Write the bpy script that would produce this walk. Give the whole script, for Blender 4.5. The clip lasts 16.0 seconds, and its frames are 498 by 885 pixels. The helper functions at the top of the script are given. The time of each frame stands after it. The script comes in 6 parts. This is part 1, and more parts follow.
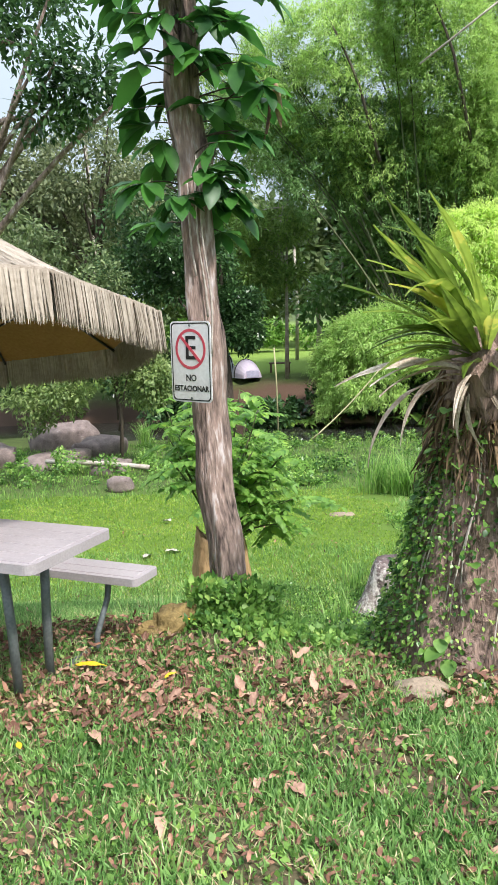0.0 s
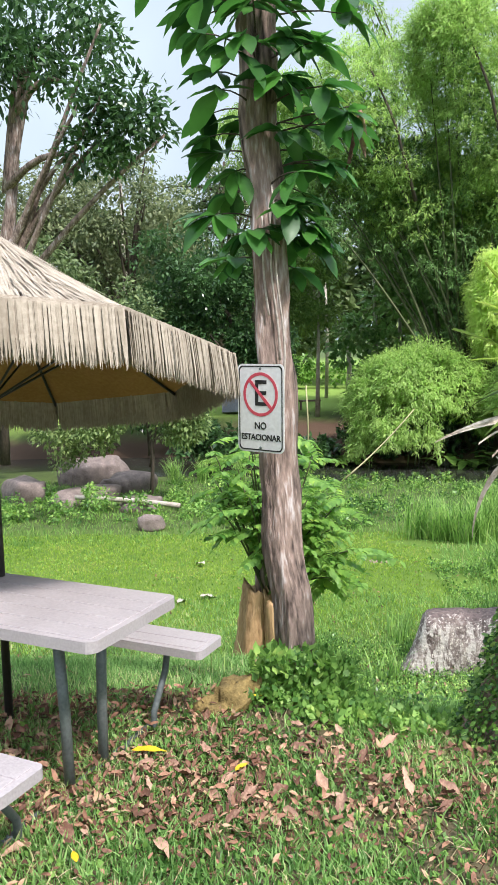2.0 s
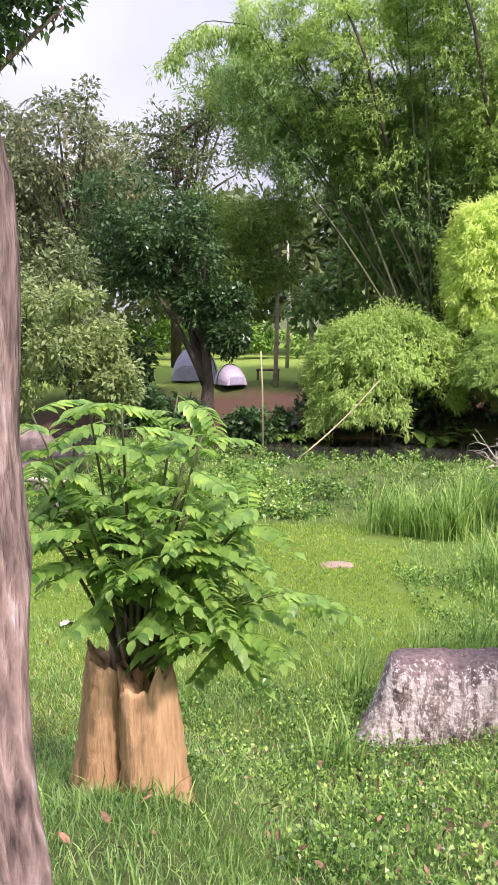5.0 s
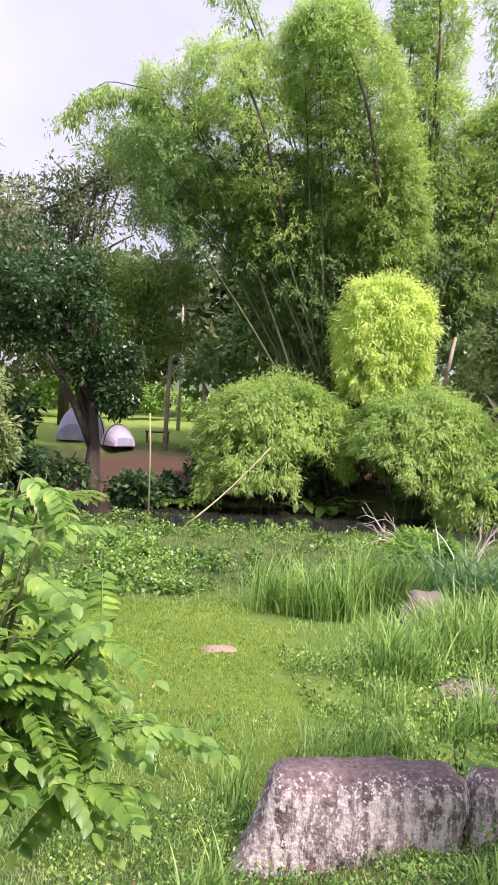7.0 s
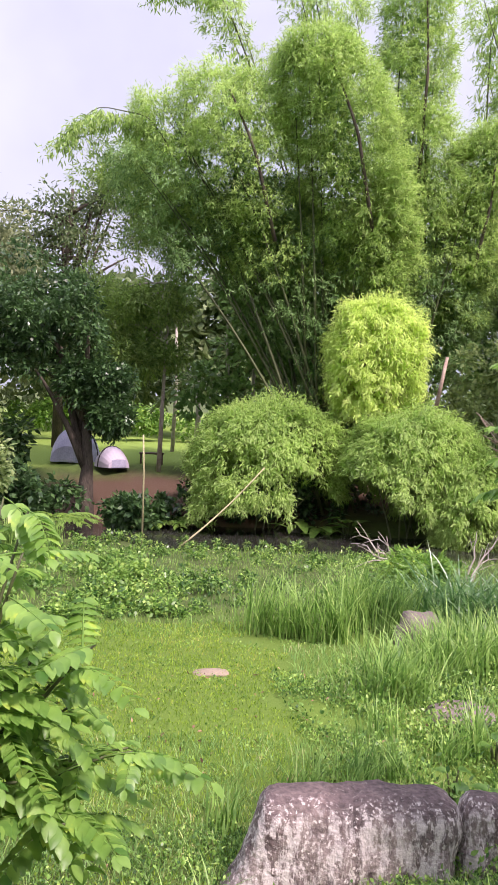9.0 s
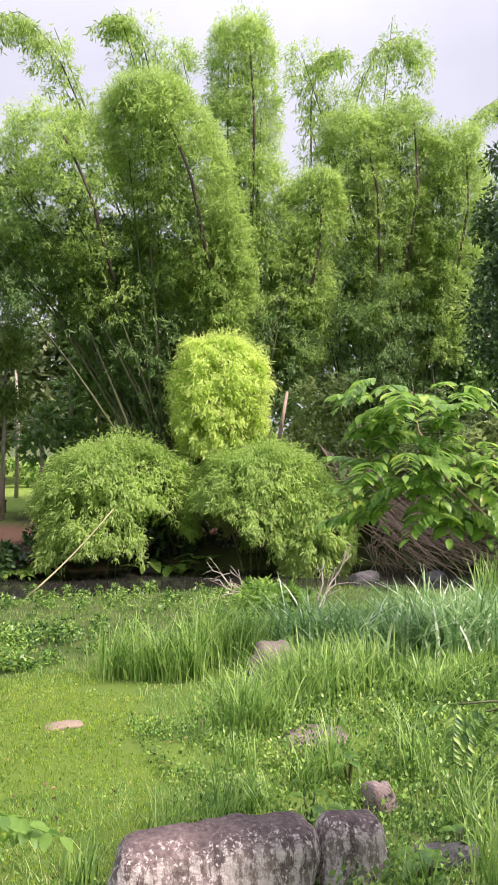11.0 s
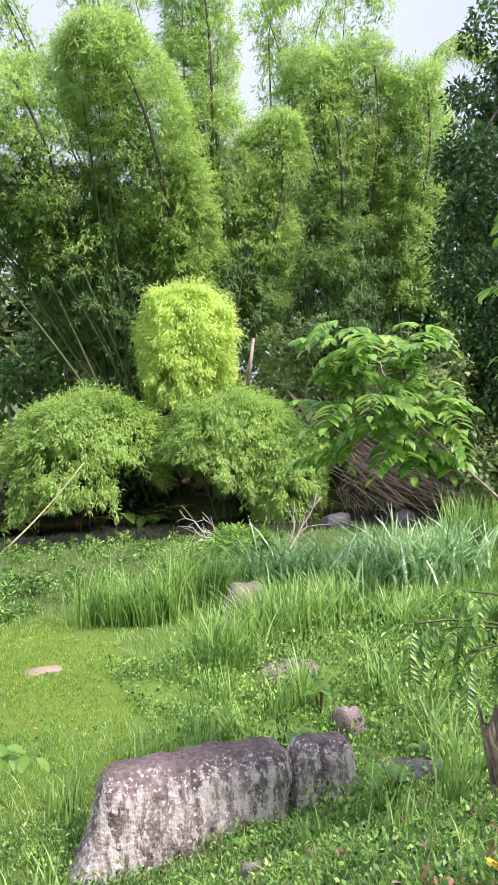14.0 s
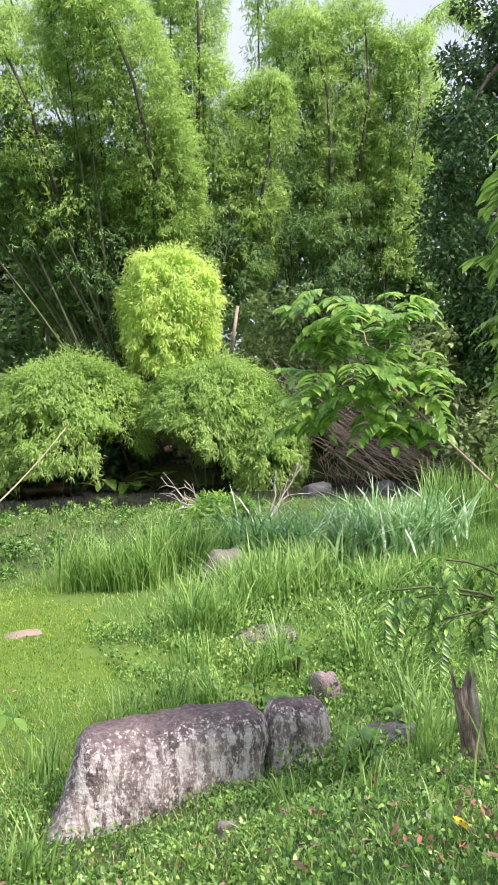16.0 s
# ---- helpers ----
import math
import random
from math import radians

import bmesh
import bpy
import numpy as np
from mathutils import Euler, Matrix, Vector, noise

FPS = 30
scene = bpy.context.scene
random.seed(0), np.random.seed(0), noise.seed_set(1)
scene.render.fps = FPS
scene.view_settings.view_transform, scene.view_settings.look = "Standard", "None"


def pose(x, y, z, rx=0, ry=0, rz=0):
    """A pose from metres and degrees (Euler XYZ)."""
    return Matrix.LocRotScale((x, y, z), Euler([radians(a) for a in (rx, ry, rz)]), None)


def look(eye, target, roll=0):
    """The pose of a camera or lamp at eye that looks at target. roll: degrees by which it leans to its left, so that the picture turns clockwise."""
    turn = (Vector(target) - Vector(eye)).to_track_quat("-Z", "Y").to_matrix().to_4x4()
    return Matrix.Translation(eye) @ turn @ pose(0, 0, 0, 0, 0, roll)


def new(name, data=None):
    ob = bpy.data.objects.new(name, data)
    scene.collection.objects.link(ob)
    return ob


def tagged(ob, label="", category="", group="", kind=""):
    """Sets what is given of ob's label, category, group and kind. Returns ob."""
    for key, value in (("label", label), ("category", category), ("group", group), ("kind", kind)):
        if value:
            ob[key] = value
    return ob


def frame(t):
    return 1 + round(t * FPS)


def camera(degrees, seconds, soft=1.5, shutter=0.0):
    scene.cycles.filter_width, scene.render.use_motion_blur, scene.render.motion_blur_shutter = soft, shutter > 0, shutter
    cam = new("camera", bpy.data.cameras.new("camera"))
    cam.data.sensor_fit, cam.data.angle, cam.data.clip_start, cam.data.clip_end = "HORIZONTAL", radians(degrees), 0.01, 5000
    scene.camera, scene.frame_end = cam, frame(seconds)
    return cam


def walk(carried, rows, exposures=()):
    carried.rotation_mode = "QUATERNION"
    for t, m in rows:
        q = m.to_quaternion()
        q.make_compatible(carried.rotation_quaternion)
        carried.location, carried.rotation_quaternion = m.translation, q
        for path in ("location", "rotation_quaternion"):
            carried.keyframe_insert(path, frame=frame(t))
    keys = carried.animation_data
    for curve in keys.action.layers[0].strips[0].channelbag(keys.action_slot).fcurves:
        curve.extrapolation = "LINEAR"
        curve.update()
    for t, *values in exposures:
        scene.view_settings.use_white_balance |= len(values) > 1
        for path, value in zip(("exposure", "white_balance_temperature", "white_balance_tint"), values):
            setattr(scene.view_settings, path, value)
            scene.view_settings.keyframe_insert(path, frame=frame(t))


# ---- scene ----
cam = camera(36.0, 16.0, 1.5)
METRES, EYE, TILT, LEAN, TURN = 4.9, 1.69, -9.0, 2.2, 0.0
ROWS = [
    (0.0, 0.0, 0.0, 0.0, -0.0, 0.0, -0.0),
    (0.5, -0.0552, 0.0361, 0.0163, -4.22, 0.98, 1.36),
    (1.0, -0.0763, 0.0419, 0.018, -6.99, 0.36, 1.96),
    (1.5, -0.0837, 0.0554, 0.0162, -4.76, 1.39, 1.46),
    (2.0, -0.0541, 0.0784, 0.0199, 1.68, 2.62, -1.18),
    (2.5, -0.0235, 0.1298, 0.0159, 1.63, 0.92, -2.02),
    (3.0, 0.0207, 0.1989, 0.0159, -1.29, -0.54, -3.48),
    (4.3, 0.022, 0.49, 0.034, -1.2, 0.4, -2.6),
    (5.5, 0.0658, 0.7457, 0.0539, -0.82, 1.47, -1.67),
    (6.0, 0.0645, 0.7886, 0.0704, 0.66, 5.36, -3.67),
    (6.5, 0.0724, 0.7961, 0.0708, -3.63, 5.52, -2.93),
    (7.0, 0.0759, 0.799, 0.0739, -9.14, 5.68, -3.47),
    (7.5, 0.079, 0.8011, 0.0719, -8.26, 5.42, -2.59),
    (8.0, 0.0838, 0.7989, 0.0738, -8.63, 5.56, -2.99),
    (10.5, 0.0918, 0.7871, 0.0783, -14.78, 10.31, 0.2),
    (11.0, 0.0967, 0.7782, 0.0766, -20.05, 10.14, 1.5),
    (11.5, 0.103, 0.7713, 0.0649, -25.43, 5.4, 2.95),
    (12.0, 0.108, 0.7561, 0.0632, -28.87, 4.36, 5.07),
    (12.5, 0.1051, 0.7545, 0.0625, -27.18, 4.56, 5.07),
    (13.0, 0.1035, 0.7537, 0.0614, -25.22, 4.63, 4.55),
    (13.5, 0.1043, 0.7553, 0.0609, -22.74, 5.98, 4.12),
    (14.0, 0.1038, 0.7544, 0.0592, -21.83, 6.33, 3.86),
    (14.5, 0.1057, 0.7541, 0.0593, -22.1, 5.51, 3.55),
    (15.0, 0.1057, 0.7552, 0.0578, -22.69, 4.7, 3.29),
    (15.5, 0.106, 0.7552, 0.0582, -23.02, 4.23, 3.28),
    (16.0, 0.1063, 0.7536, 0.057, -23.18, 3.9, 3.13),
]
walk(cam, [(t, pose(0, 0, EYE, TILT, LEAN, TURN) @ pose(METRES * x, METRES * y, METRES * z, 90 + pitch, roll, yaw)) for t, x, y, z, yaw, pitch, roll in ROWS],
     [(0.0, 0.53, 6150, 10), (3.2, 0.56, 6150, 10), (5.5, 0.64, 6500, 36), (8.2, 0.57, 6450, 36), (11.0, 0.52, 6750, 29), (11.6, 0.56, 6800, 29), (12.3, 0.68, 6250, 24), (16.0, 0.65, 6250, 23)])


# ---- world, sun and sky ----
world = bpy.data.worlds.new("sky")
scene.world = world
world.use_nodes = True
wn, wl = world.node_tree.nodes, world.node_tree.links
SUN_ELEV, SUN_AZ = radians(51), radians(142)
sky = wn.new("ShaderNodeTexSky")
sky.sky_type, sky.sun_disc = "NISHITA", False
sky.sun_elevation, sky.sun_rotation = SUN_ELEV, SUN_AZ
sky.air_density, sky.dust_density, sky.ozone_density = 1.0, 4.0, 1.0
hs = wn.new("ShaderNodeHueSaturation")
hs.inputs["Saturation"].default_value = 0.35
wl.new(sky.outputs[0], hs.inputs["Color"])
tc = wn.new("ShaderNodeTexCoord")
cn = wn.new("ShaderNodeTexNoise")
cn.inputs["Scale"].default_value, cn.inputs["Detail"].default_value = 2.2, 5.0
wl.new(tc.outputs["Generated"], cn.inputs["Vector"])
cr = wn.new("ShaderNodeMapRange")
cr.inputs["From Min"].default_value, cr.inputs["From Max"].default_value = 0.35, 0.7
cr.inputs["To Min"].default_value, cr.inputs["To Max"].default_value = 0.55, 0.95
wl.new(cn.outputs["Fac"], cr.inputs["Value"])
cm = wn.new("ShaderNodeMix")
cm.data_type = "RGBA"
cm.inputs["B"].default_value = (8.0, 9.1, 10.2, 1)
wl.new(cr.outputs["Result"], cm.inputs["Factor"])
wl.new(hs.outputs[0], cm.inputs["A"])
sep, grad, mul = wn.new("ShaderNodeSeparateXYZ"), wn.new("ShaderNodeMapRange"), wn.new("ShaderNodeVectorMath")
wl.new(tc.outputs["Generated"], sep.inputs[0])
wl.new(sep.outputs["Z"], grad.inputs["Value"])
grad.inputs["From Min"].default_value, grad.inputs["From Max"].default_value = 0.45, 1.0
grad.inputs["To Min"].default_value, grad.inputs["To Max"].default_value = 0.95, 2.3
mul.operation = "MULTIPLY"
wl.new(cm.outputs["Result"], mul.inputs[0])
wl.new(grad.outputs["Result"], mul.inputs[1])
bg = wn["Background"]
bg.inputs["Strength"].default_value = 0.085
wl.new(mul.outputs["Vector"], bg.inputs["Color"])
sun = new("sun", bpy.data.lights.new("sun", "SUN"))
sun.data.energy, sun.data.angle, sun.data.color = 3.7, radians(6), (1.0, 0.93, 0.85)
sun_dir = Vector((math.sin(SUN_AZ) * math.cos(SUN_ELEV), math.cos(SUN_AZ) * math.cos(SUN_ELEV), math.sin(SUN_ELEV)))
sun.matrix_world = look(sun_dir * 60, (0, 0, 0))


# ---- materials ----
def surface(name, dark, light, rough=0.7, size=6.0, bump=0.3, fine=60.0, metal=0.0, spec=0.4, island=0.0, translucent=0.0, stretch=(1, 1, 1), third=None, obrandom=0.0, third_at=0.93):
    """A material of two colours mixed by coarse and fine noise, with relief; island: how far each loose piece varies."""
    m = bpy.data.materials.new(name)
    m.use_nodes = True
    n, l = m.node_tree.nodes, m.node_tree.links
    b = n["Principled BSDF"]
    b.inputs["Roughness"].default_value, b.inputs["Metallic"].default_value = rough, metal
    b.inputs["Specular IOR Level"].default_value = spec
    co = n.new("ShaderNodeTexCoord")
    mp = n.new("ShaderNodeMapping")
    mp.inputs["Scale"].default_value = stretch
    l.new(co.outputs["Object"], mp.inputs["Vector"])
    n1, n2 = n.new("ShaderNodeTexNoise"), n.new("ShaderNodeTexNoise")
    n1.inputs["Scale"].default_value, n1.inputs["Detail"].default_value = size, 6.0
    n2.inputs["Scale"].default_value, n2.inputs["Detail"].default_value = fine, 4.0
    l.new(mp.outputs[0], n1.inputs["Vector"])
    l.new(mp.outputs[0], n2.inputs["Vector"])
    add = n.new("ShaderNodeMath")
    add.operation = "ADD"
    l.new(n1.outputs["Fac"], add.inputs[0])
    l.new(n2.outputs["Fac"], add.inputs[1])
    val = add.outputs[0]
    if island or obrandom:
        rnd = (n.new("ShaderNodeNewGeometry").outputs["Random Per Island"] if island else n.new("ShaderNodeObjectInfo").outputs["Random"])
        sh = n.new("ShaderNodeMath")
        sh.operation = "MULTIPLY_ADD"
        sh.inputs[1].default_value, sh.inputs[2].default_value = (island or obrandom), -(island or obrandom) / 2
        l.new(rnd, sh.inputs[0])
        a2 = n.new("ShaderNodeMath")
        a2.operation = "ADD"
        l.new(val, a2.inputs[0])
        l.new(sh.outputs[0], a2.inputs[1])
        val = a2.outputs[0]
    mr = n.new("ShaderNodeMapRange")
    mr.inputs["From Min"].default_value, mr.inputs["From Max"].default_value = 0.65, 1.35
    l.new(val, mr.inputs["Value"])
    ramp = n.new("ShaderNodeValToRGB")
    ramp.color_ramp.elements[0].color, ramp.color_ramp.elements[1].color = (*dark, 1), (*light, 1)
    if third:
        e = ramp.color_ramp.elements.new(third_at)
        e.color = (*light, 1)
        ramp.color_ramp.elements[2].color = (*third, 1)
    l.new(mr.outputs[0], ramp.inputs["Fac"])
    l.new(ramp.outputs[0], b.inputs["Base Color"])
    if bump:
        bp = n.new("ShaderNodeBump")
        bp.inputs["Strength"].default_value, bp.inputs["Distance"].default_value = bump, 0.02
        l.new(add.outputs[0], bp.inputs["Height"])
        l.new(bp.outputs[0], b.inputs["Normal"])
    if translucent:
        tr, mx = n.new("ShaderNodeBsdfTranslucent"), n.new("ShaderNodeMixShader")
        br = n.new("ShaderNodeHueSaturation")
        br.inputs["Value"].default_value = 1.5
        l.new(ramp.outputs[0], br.inputs["Color"])
        l.new(br.outputs[0], tr.inputs["Color"])
        mx.inputs["Fac"].default_value = translucent
        l.new(b.outputs[0], mx.inputs[1])
        l.new(tr.outputs[0], mx.inputs[2])
        l.new(mx.outputs[0], n["Material Output"].inputs["Surface"])
    return m


def leafy(name, dark, light, rough=0.5, island=0.5, translucent=0.35, third=None, obrandom=0.0, size=0.8):
    return surface(name, dark, light, rough, size, 0.0, 9.0, island=island, translucent=translucent, third=third, obrandom=obrandom)


M_BARK = surface("reddish bark", (0.035, 0.024, 0.022), (0.34, 0.245, 0.205), 0.9, 11, 1.0, 46, stretch=(1, 1, 0.2), third=(0.64, 0.58, 0.57), third_at=0.62)
M_BARK_DARK = surface("dark bark", (0.03, 0.024, 0.018), (0.13, 0.1, 0.075), 0.9, 5, 0.8, 40, stretch=(1, 1, 0.2))
M_ROOT = surface("matted root trunk", (0.06, 0.04, 0.03), (0.42, 0.29, 0.235), 0.9, 14, 1.0, 70, stretch=(1, 1, 0.14))
M_STUMP = surface("bare stump wood", (0.22, 0.125, 0.055), (0.6, 0.385, 0.2), 0.75, 7, 0.6, 40, stretch=(1, 1, 0.12))
M_MOSSROCK = surface("mossy rock", (0.12, 0.085, 0.03), (0.34, 0.24, 0.09), 0.9, 8, 0.6, 60)
M_STONE = surface("tan stone", (0.2, 0.15, 0.11), (0.4, 0.31, 0.22), 0.85, 6, 0.5, 50)
M_ROCK = surface("river rock", (0.10, 0.075, 0.07), (0.32, 0.25, 0.23), 0.9, 5, 0.7, 45, third=(0.55, 0.5, 0.46))
M_ROCK_DARK = surface("dark wet rock", (0.03, 0.03, 0.03), (0.14, 0.13, 0.13), 0.8, 5, 0.6, 45, third=(0.5, 0.5, 0.48))
M_TREELEAF = leafy("tree leaf", (0.02, 0.075, 0.02), (0.09, 0.25, 0.04), 0.4, 0.0, 0.38, obrandom=0.7)
M_SHRUB = leafy("shrub leaf", (0.065, 0.175, 0.03), (0.3, 0.48, 0.1), 0.38, 0.5, 0.42, third=(0.44, 0.56, 0.1))
M_SHRUB2 = leafy("sapling leaf", (0.08, 0.18, 0.03), (0.29, 0.44, 0.09), 0.42, 0.35, 0.45, third=(0.4, 0.5, 0.08))
M_FERN = leafy("nest fern frond", (0.08, 0.135, 0.018), (0.31, 0.41, 0.06), 0.35, 0.0, 0.36, obrandom=0.8, size=3, third=(0.5, 0.5, 0.09))
M_DEADFROND = surface("withered frond", (0.34, 0.24, 0.17), (0.78, 0.67, 0.55), 0.8, 7, 0.5, 60, obrandom=0.5)
M_IVY = leafy("ivy leaf", (0.035, 0.1, 0.02), (0.23, 0.41, 0.08), 0.33, 0.9, 0.33, third=(0.4, 0.55, 0.14))
M_WEED = leafy("ground weed leaf", (0.06, 0.16, 0.03), (0.3, 0.48, 0.11), 0.5, 0.6, 0.38, third=(0.42, 0.55, 0.14))
M_GRASS = leafy("grass blade", (0.09, 0.2, 0.045), (0.33, 0.52, 0.165), 0.5, 0.7, 0.38, third=(0.55, 0.52, 0.27))
M_LAWN = leafy("lawn blade", (0.1, 0.2, 0.015), (0.37, 0.51, 0.055), 0.5, 0.7, 0.4, third=(0.5, 0.46, 0.14))
M_TALL = leafy("tall grass blade", (0.09, 0.2, 0.035), (0.39, 0.57, 0.16), 0.45, 0.7, 0.42, third=(0.55, 0.65, 0.24))
# The near-white third tone paints highlights into some blades.
M_SILVER = leafy("broad grass blade", (0.11, 0.25, 0.08), (0.4, 0.58, 0.27), 0.25, 0.8, 0.38, third=(0.8, 0.85, 0.7))
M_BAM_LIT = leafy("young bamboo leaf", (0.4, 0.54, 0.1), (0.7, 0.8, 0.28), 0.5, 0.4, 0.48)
M_FEATHER = leafy("feathery grove leaf", (0.1, 0.19, 0.045), (0.36, 0.5, 0.13), 0.5, 0.5, 0.4, size=0.3)
M_BAM = leafy("bamboo leaf", (0.15, 0.265, 0.05), (0.49, 0.65, 0.19), 0.5, 0.5, 0.45, size=0.25)
M_BAM_LOW = leafy("drooping bamboo leaf", (0.18, 0.31, 0.06), (0.49, 0.65, 0.19), 0.5, 0.4, 0.45, size=0.4)
# Darker copy of the bamboo leaf: depth shade is put into its colour.
M_BAM_SHADE = leafy("bamboo leaf, painted shade", (0.075, 0.165, 0.045), (0.27, 0.43, 0.14), 0.5, 0.5, 0.36, size=0.25)
M_CULM = surface("bamboo culm", (0.035, 0.045, 0.015), (0.115, 0.13, 0.05), 0.5, 3, 0.1, 30)
M_DRYCULM = surface("dry bamboo", (0.17, 0.11, 0.085), (0.52, 0.38, 0.29), 0.75, 3, 0.2, 30, island=0.5)
M_TWIG = surface("bleached twig", (0.3, 0.24, 0.2), (0.6, 0.54, 0.48), 0.85, 5, 0.2, 40)
M_DARKLEAF = leafy("dark glossy leaf", (0.022, 0.06, 0.022), (0.105, 0.2, 0.065), 0.28, 0.6, 0.3)
M_PALE = leafy("pale bush leaf", (0.11, 0.18, 0.06), (0.38, 0.46, 0.18), 0.5, 0.5, 0.38)
M_FOREST = leafy("forest leaf", (0.055, 0.1, 0.035), (0.25, 0.31, 0.13), 0.55, 0.6, 0.3, size=0.12)
M_FOREST2 = leafy("forest leaf, olive", (0.075, 0.105, 0.045), (0.31, 0.34, 0.17), 0.55, 0.6, 0.3, size=0.12)
M_LITTER = surface("dead leaf", (0.1, 0.045, 0.027), (0.37, 0.19, 0.12), 0.75, 5, 0.2, 40, island=0.9, third=(0.44, 0.29, 0.18))
M_LITTER1 = surface("fallen leaf", (0.15, 0.07, 0.045), (0.5, 0.31, 0.22), 0.7, 9, 0.2, 60, obrandom=0.8)
M_PETAL = surface("faded red petal", (0.17, 0.05, 0.04), (0.38, 0.16, 0.11), 0.7, 8, 0.1, 50, island=0.6)
M_LITTER2 = surface("rotting leaf", (0.06, 0.038, 0.02), (0.25, 0.165, 0.09), 0.8, 5, 0.2, 40, island=0.9)
M_STRAW = surface("dry grass blade", (0.3, 0.22, 0.12), (0.62, 0.5, 0.32), 0.8, 5, 0.1, 40, island=0.7)
M_YELLOW = surface("yellow leaf", (0.6, 0.36, 0.01), (0.8, 0.55, 0.03), 0.6, 9, 0.1, 60)
M_THATCH = surface("thatch", (0.3, 0.245, 0.19), (0.52, 0.44, 0.36), 0.9, 6, 0.2, 40, island=0.45)
M_CANOPY = surface("canopy cloth", (0.3, 0.15, 0.045), (0.42, 0.23, 0.08), 0.9, 3, 0.1, 50)
M_RIB = surface("dark metal rib", (0.02, 0.018, 0.015), (0.05, 0.045, 0.04), 0.5, 8, 0.0, 50)
M_PLASTIC = surface("lilac-grey plastic", (0.33, 0.29, 0.3), (0.46, 0.41, 0.42), 0.5, 3, 0.15, 90)
M_STEEL = surface("grey painted steel", (0.1, 0.115, 0.115), (0.2, 0.22, 0.22), 0.45, 12, 0.1, 70, metal=0.3)
M_SIGN = surface("white sign paint", (0.66, 0.64, 0.63), (0.84, 0.83, 0.82), 0.4, 5, 0.05, 50)
M_BLACK = surface("black sign paint", (0.008, 0.008, 0.008), (0.03, 0.03, 0.03), 0.5, 8, 0.0, 50)
M_RED = surface("faded red paint", (0.5, 0.04, 0.07), (0.66, 0.11, 0.14), 0.5, 8, 0.0, 50)
M_TENT = surface("pale tent fabric", (0.5, 0.43, 0.53), (0.66, 0.58, 0.67), 0.8, 2, 0.1, 20)
M_TENT2 = surface("blue-grey tent fabric", (0.3, 0.3, 0.42), (0.55, 0.52, 0.66), 0.8, 2, 0.1, 20)
M_WOOD = surface("weathered wood", (0.08, 0.05, 0.035), (0.2, 0.14, 0.1), 0.8, 5, 0.3, 40)
M_ROPE = surface("pale bamboo pole", (0.3, 0.27, 0.13), (0.5, 0.46, 0.27), 0.6, 6, 0.2, 40)


def boulder_material():
    """Purple-brown stone; pale lichen in specks on its shoulders and in running streaks down its faces."""
    m = surface("lichen boulder", (0.04, 0.03, 0.03), (0.19, 0.138, 0.128), 0.9, 3.2, 0.9, 26)
    n, l = m.node_tree.nodes, m.node_tree.links
    b = n["Principled BSDF"]
    base = b.inputs["Base Color"].links[0].from_socket
    co = n.new("ShaderNodeTexCoord")

    def spots(scale, stretch, detail, lo, hi):
        mp, t, r = n.new("ShaderNodeMapping"), n.new("ShaderNodeTexNoise"), n.new("ShaderNodeMapRange")
        mp.inputs["Scale"].default_value = stretch
        t.inputs["Scale"].default_value, t.inputs["Detail"].default_value, t.inputs["Roughness"].default_value = scale, detail, 0.7
        r.inputs["From Min"].default_value, r.inputs["From Max"].default_value = lo, hi
        l.new(co.outputs["Object"], mp.inputs["Vector"])
        l.new(mp.outputs[0], t.inputs["Vector"])
        l.new(t.outputs["Fac"], r.inputs["Value"])
        return r.outputs[0]

    def mix(a, colour, fac):
        mx = n.new("ShaderNodeMix")
        mx.data_type = "RGBA"
        mx.inputs["B"].default_value = (*colour, 1)
        l.new(fac, mx.inputs["Factor"])
        l.new(a, mx.inputs["A"])
        return mx.outputs["Result"]

    def times(a, c):
        t = n.new("ShaderNodeMath")
        t.operation = "MULTIPLY"
        l.new(a, t.inputs[0])
        l.new(c, t.inputs[1])
        return t.outputs[0]

    nz, sp, side = n.new("ShaderNodeNewGeometry"), n.new("ShaderNodeSeparateXYZ"), n.new("ShaderNodeMapRange")
    l.new(nz.outputs["True Normal"], sp.inputs[0])
    l.new(sp.outputs["Z"], side.inputs["Value"])
    side.inputs["From Min"].default_value, side.inputs["From Max"].default_value = 0.75, 0.2
    base = mix(base, (0.31, 0.255, 0.23), times(side.outputs[0], spots(5, (1, 1, 0.3), 6, 0.4, 0.62)))
    base = mix(base, (0.53, 0.475, 0.445), times(side.outputs[0], spots(11, (1.2, 1.2, 0.34), 10, 0.475, 0.545)))
    shoulder = n.new("ShaderNodeMapRange")
    shoulder.inputs["From Min"].default_value, shoulder.inputs["From Max"].default_value = 0.98, 0.7
    l.new(sp.outputs["Z"], shoulder.inputs["Value"])
    base = mix(base, (0.58, 0.52, 0.48), times(shoulder.outputs[0], spots(30, (1, 1, 0.8), 6, 0.545, 0.6)))
    base = mix(base, (0.075, 0.052, 0.05), times(side.outputs[0], spots(4.2, (1.3, 1.3, 0.8), 6, 0.56, 0.66)))
    l.new(base, b.inputs["Base Color"])
    return m


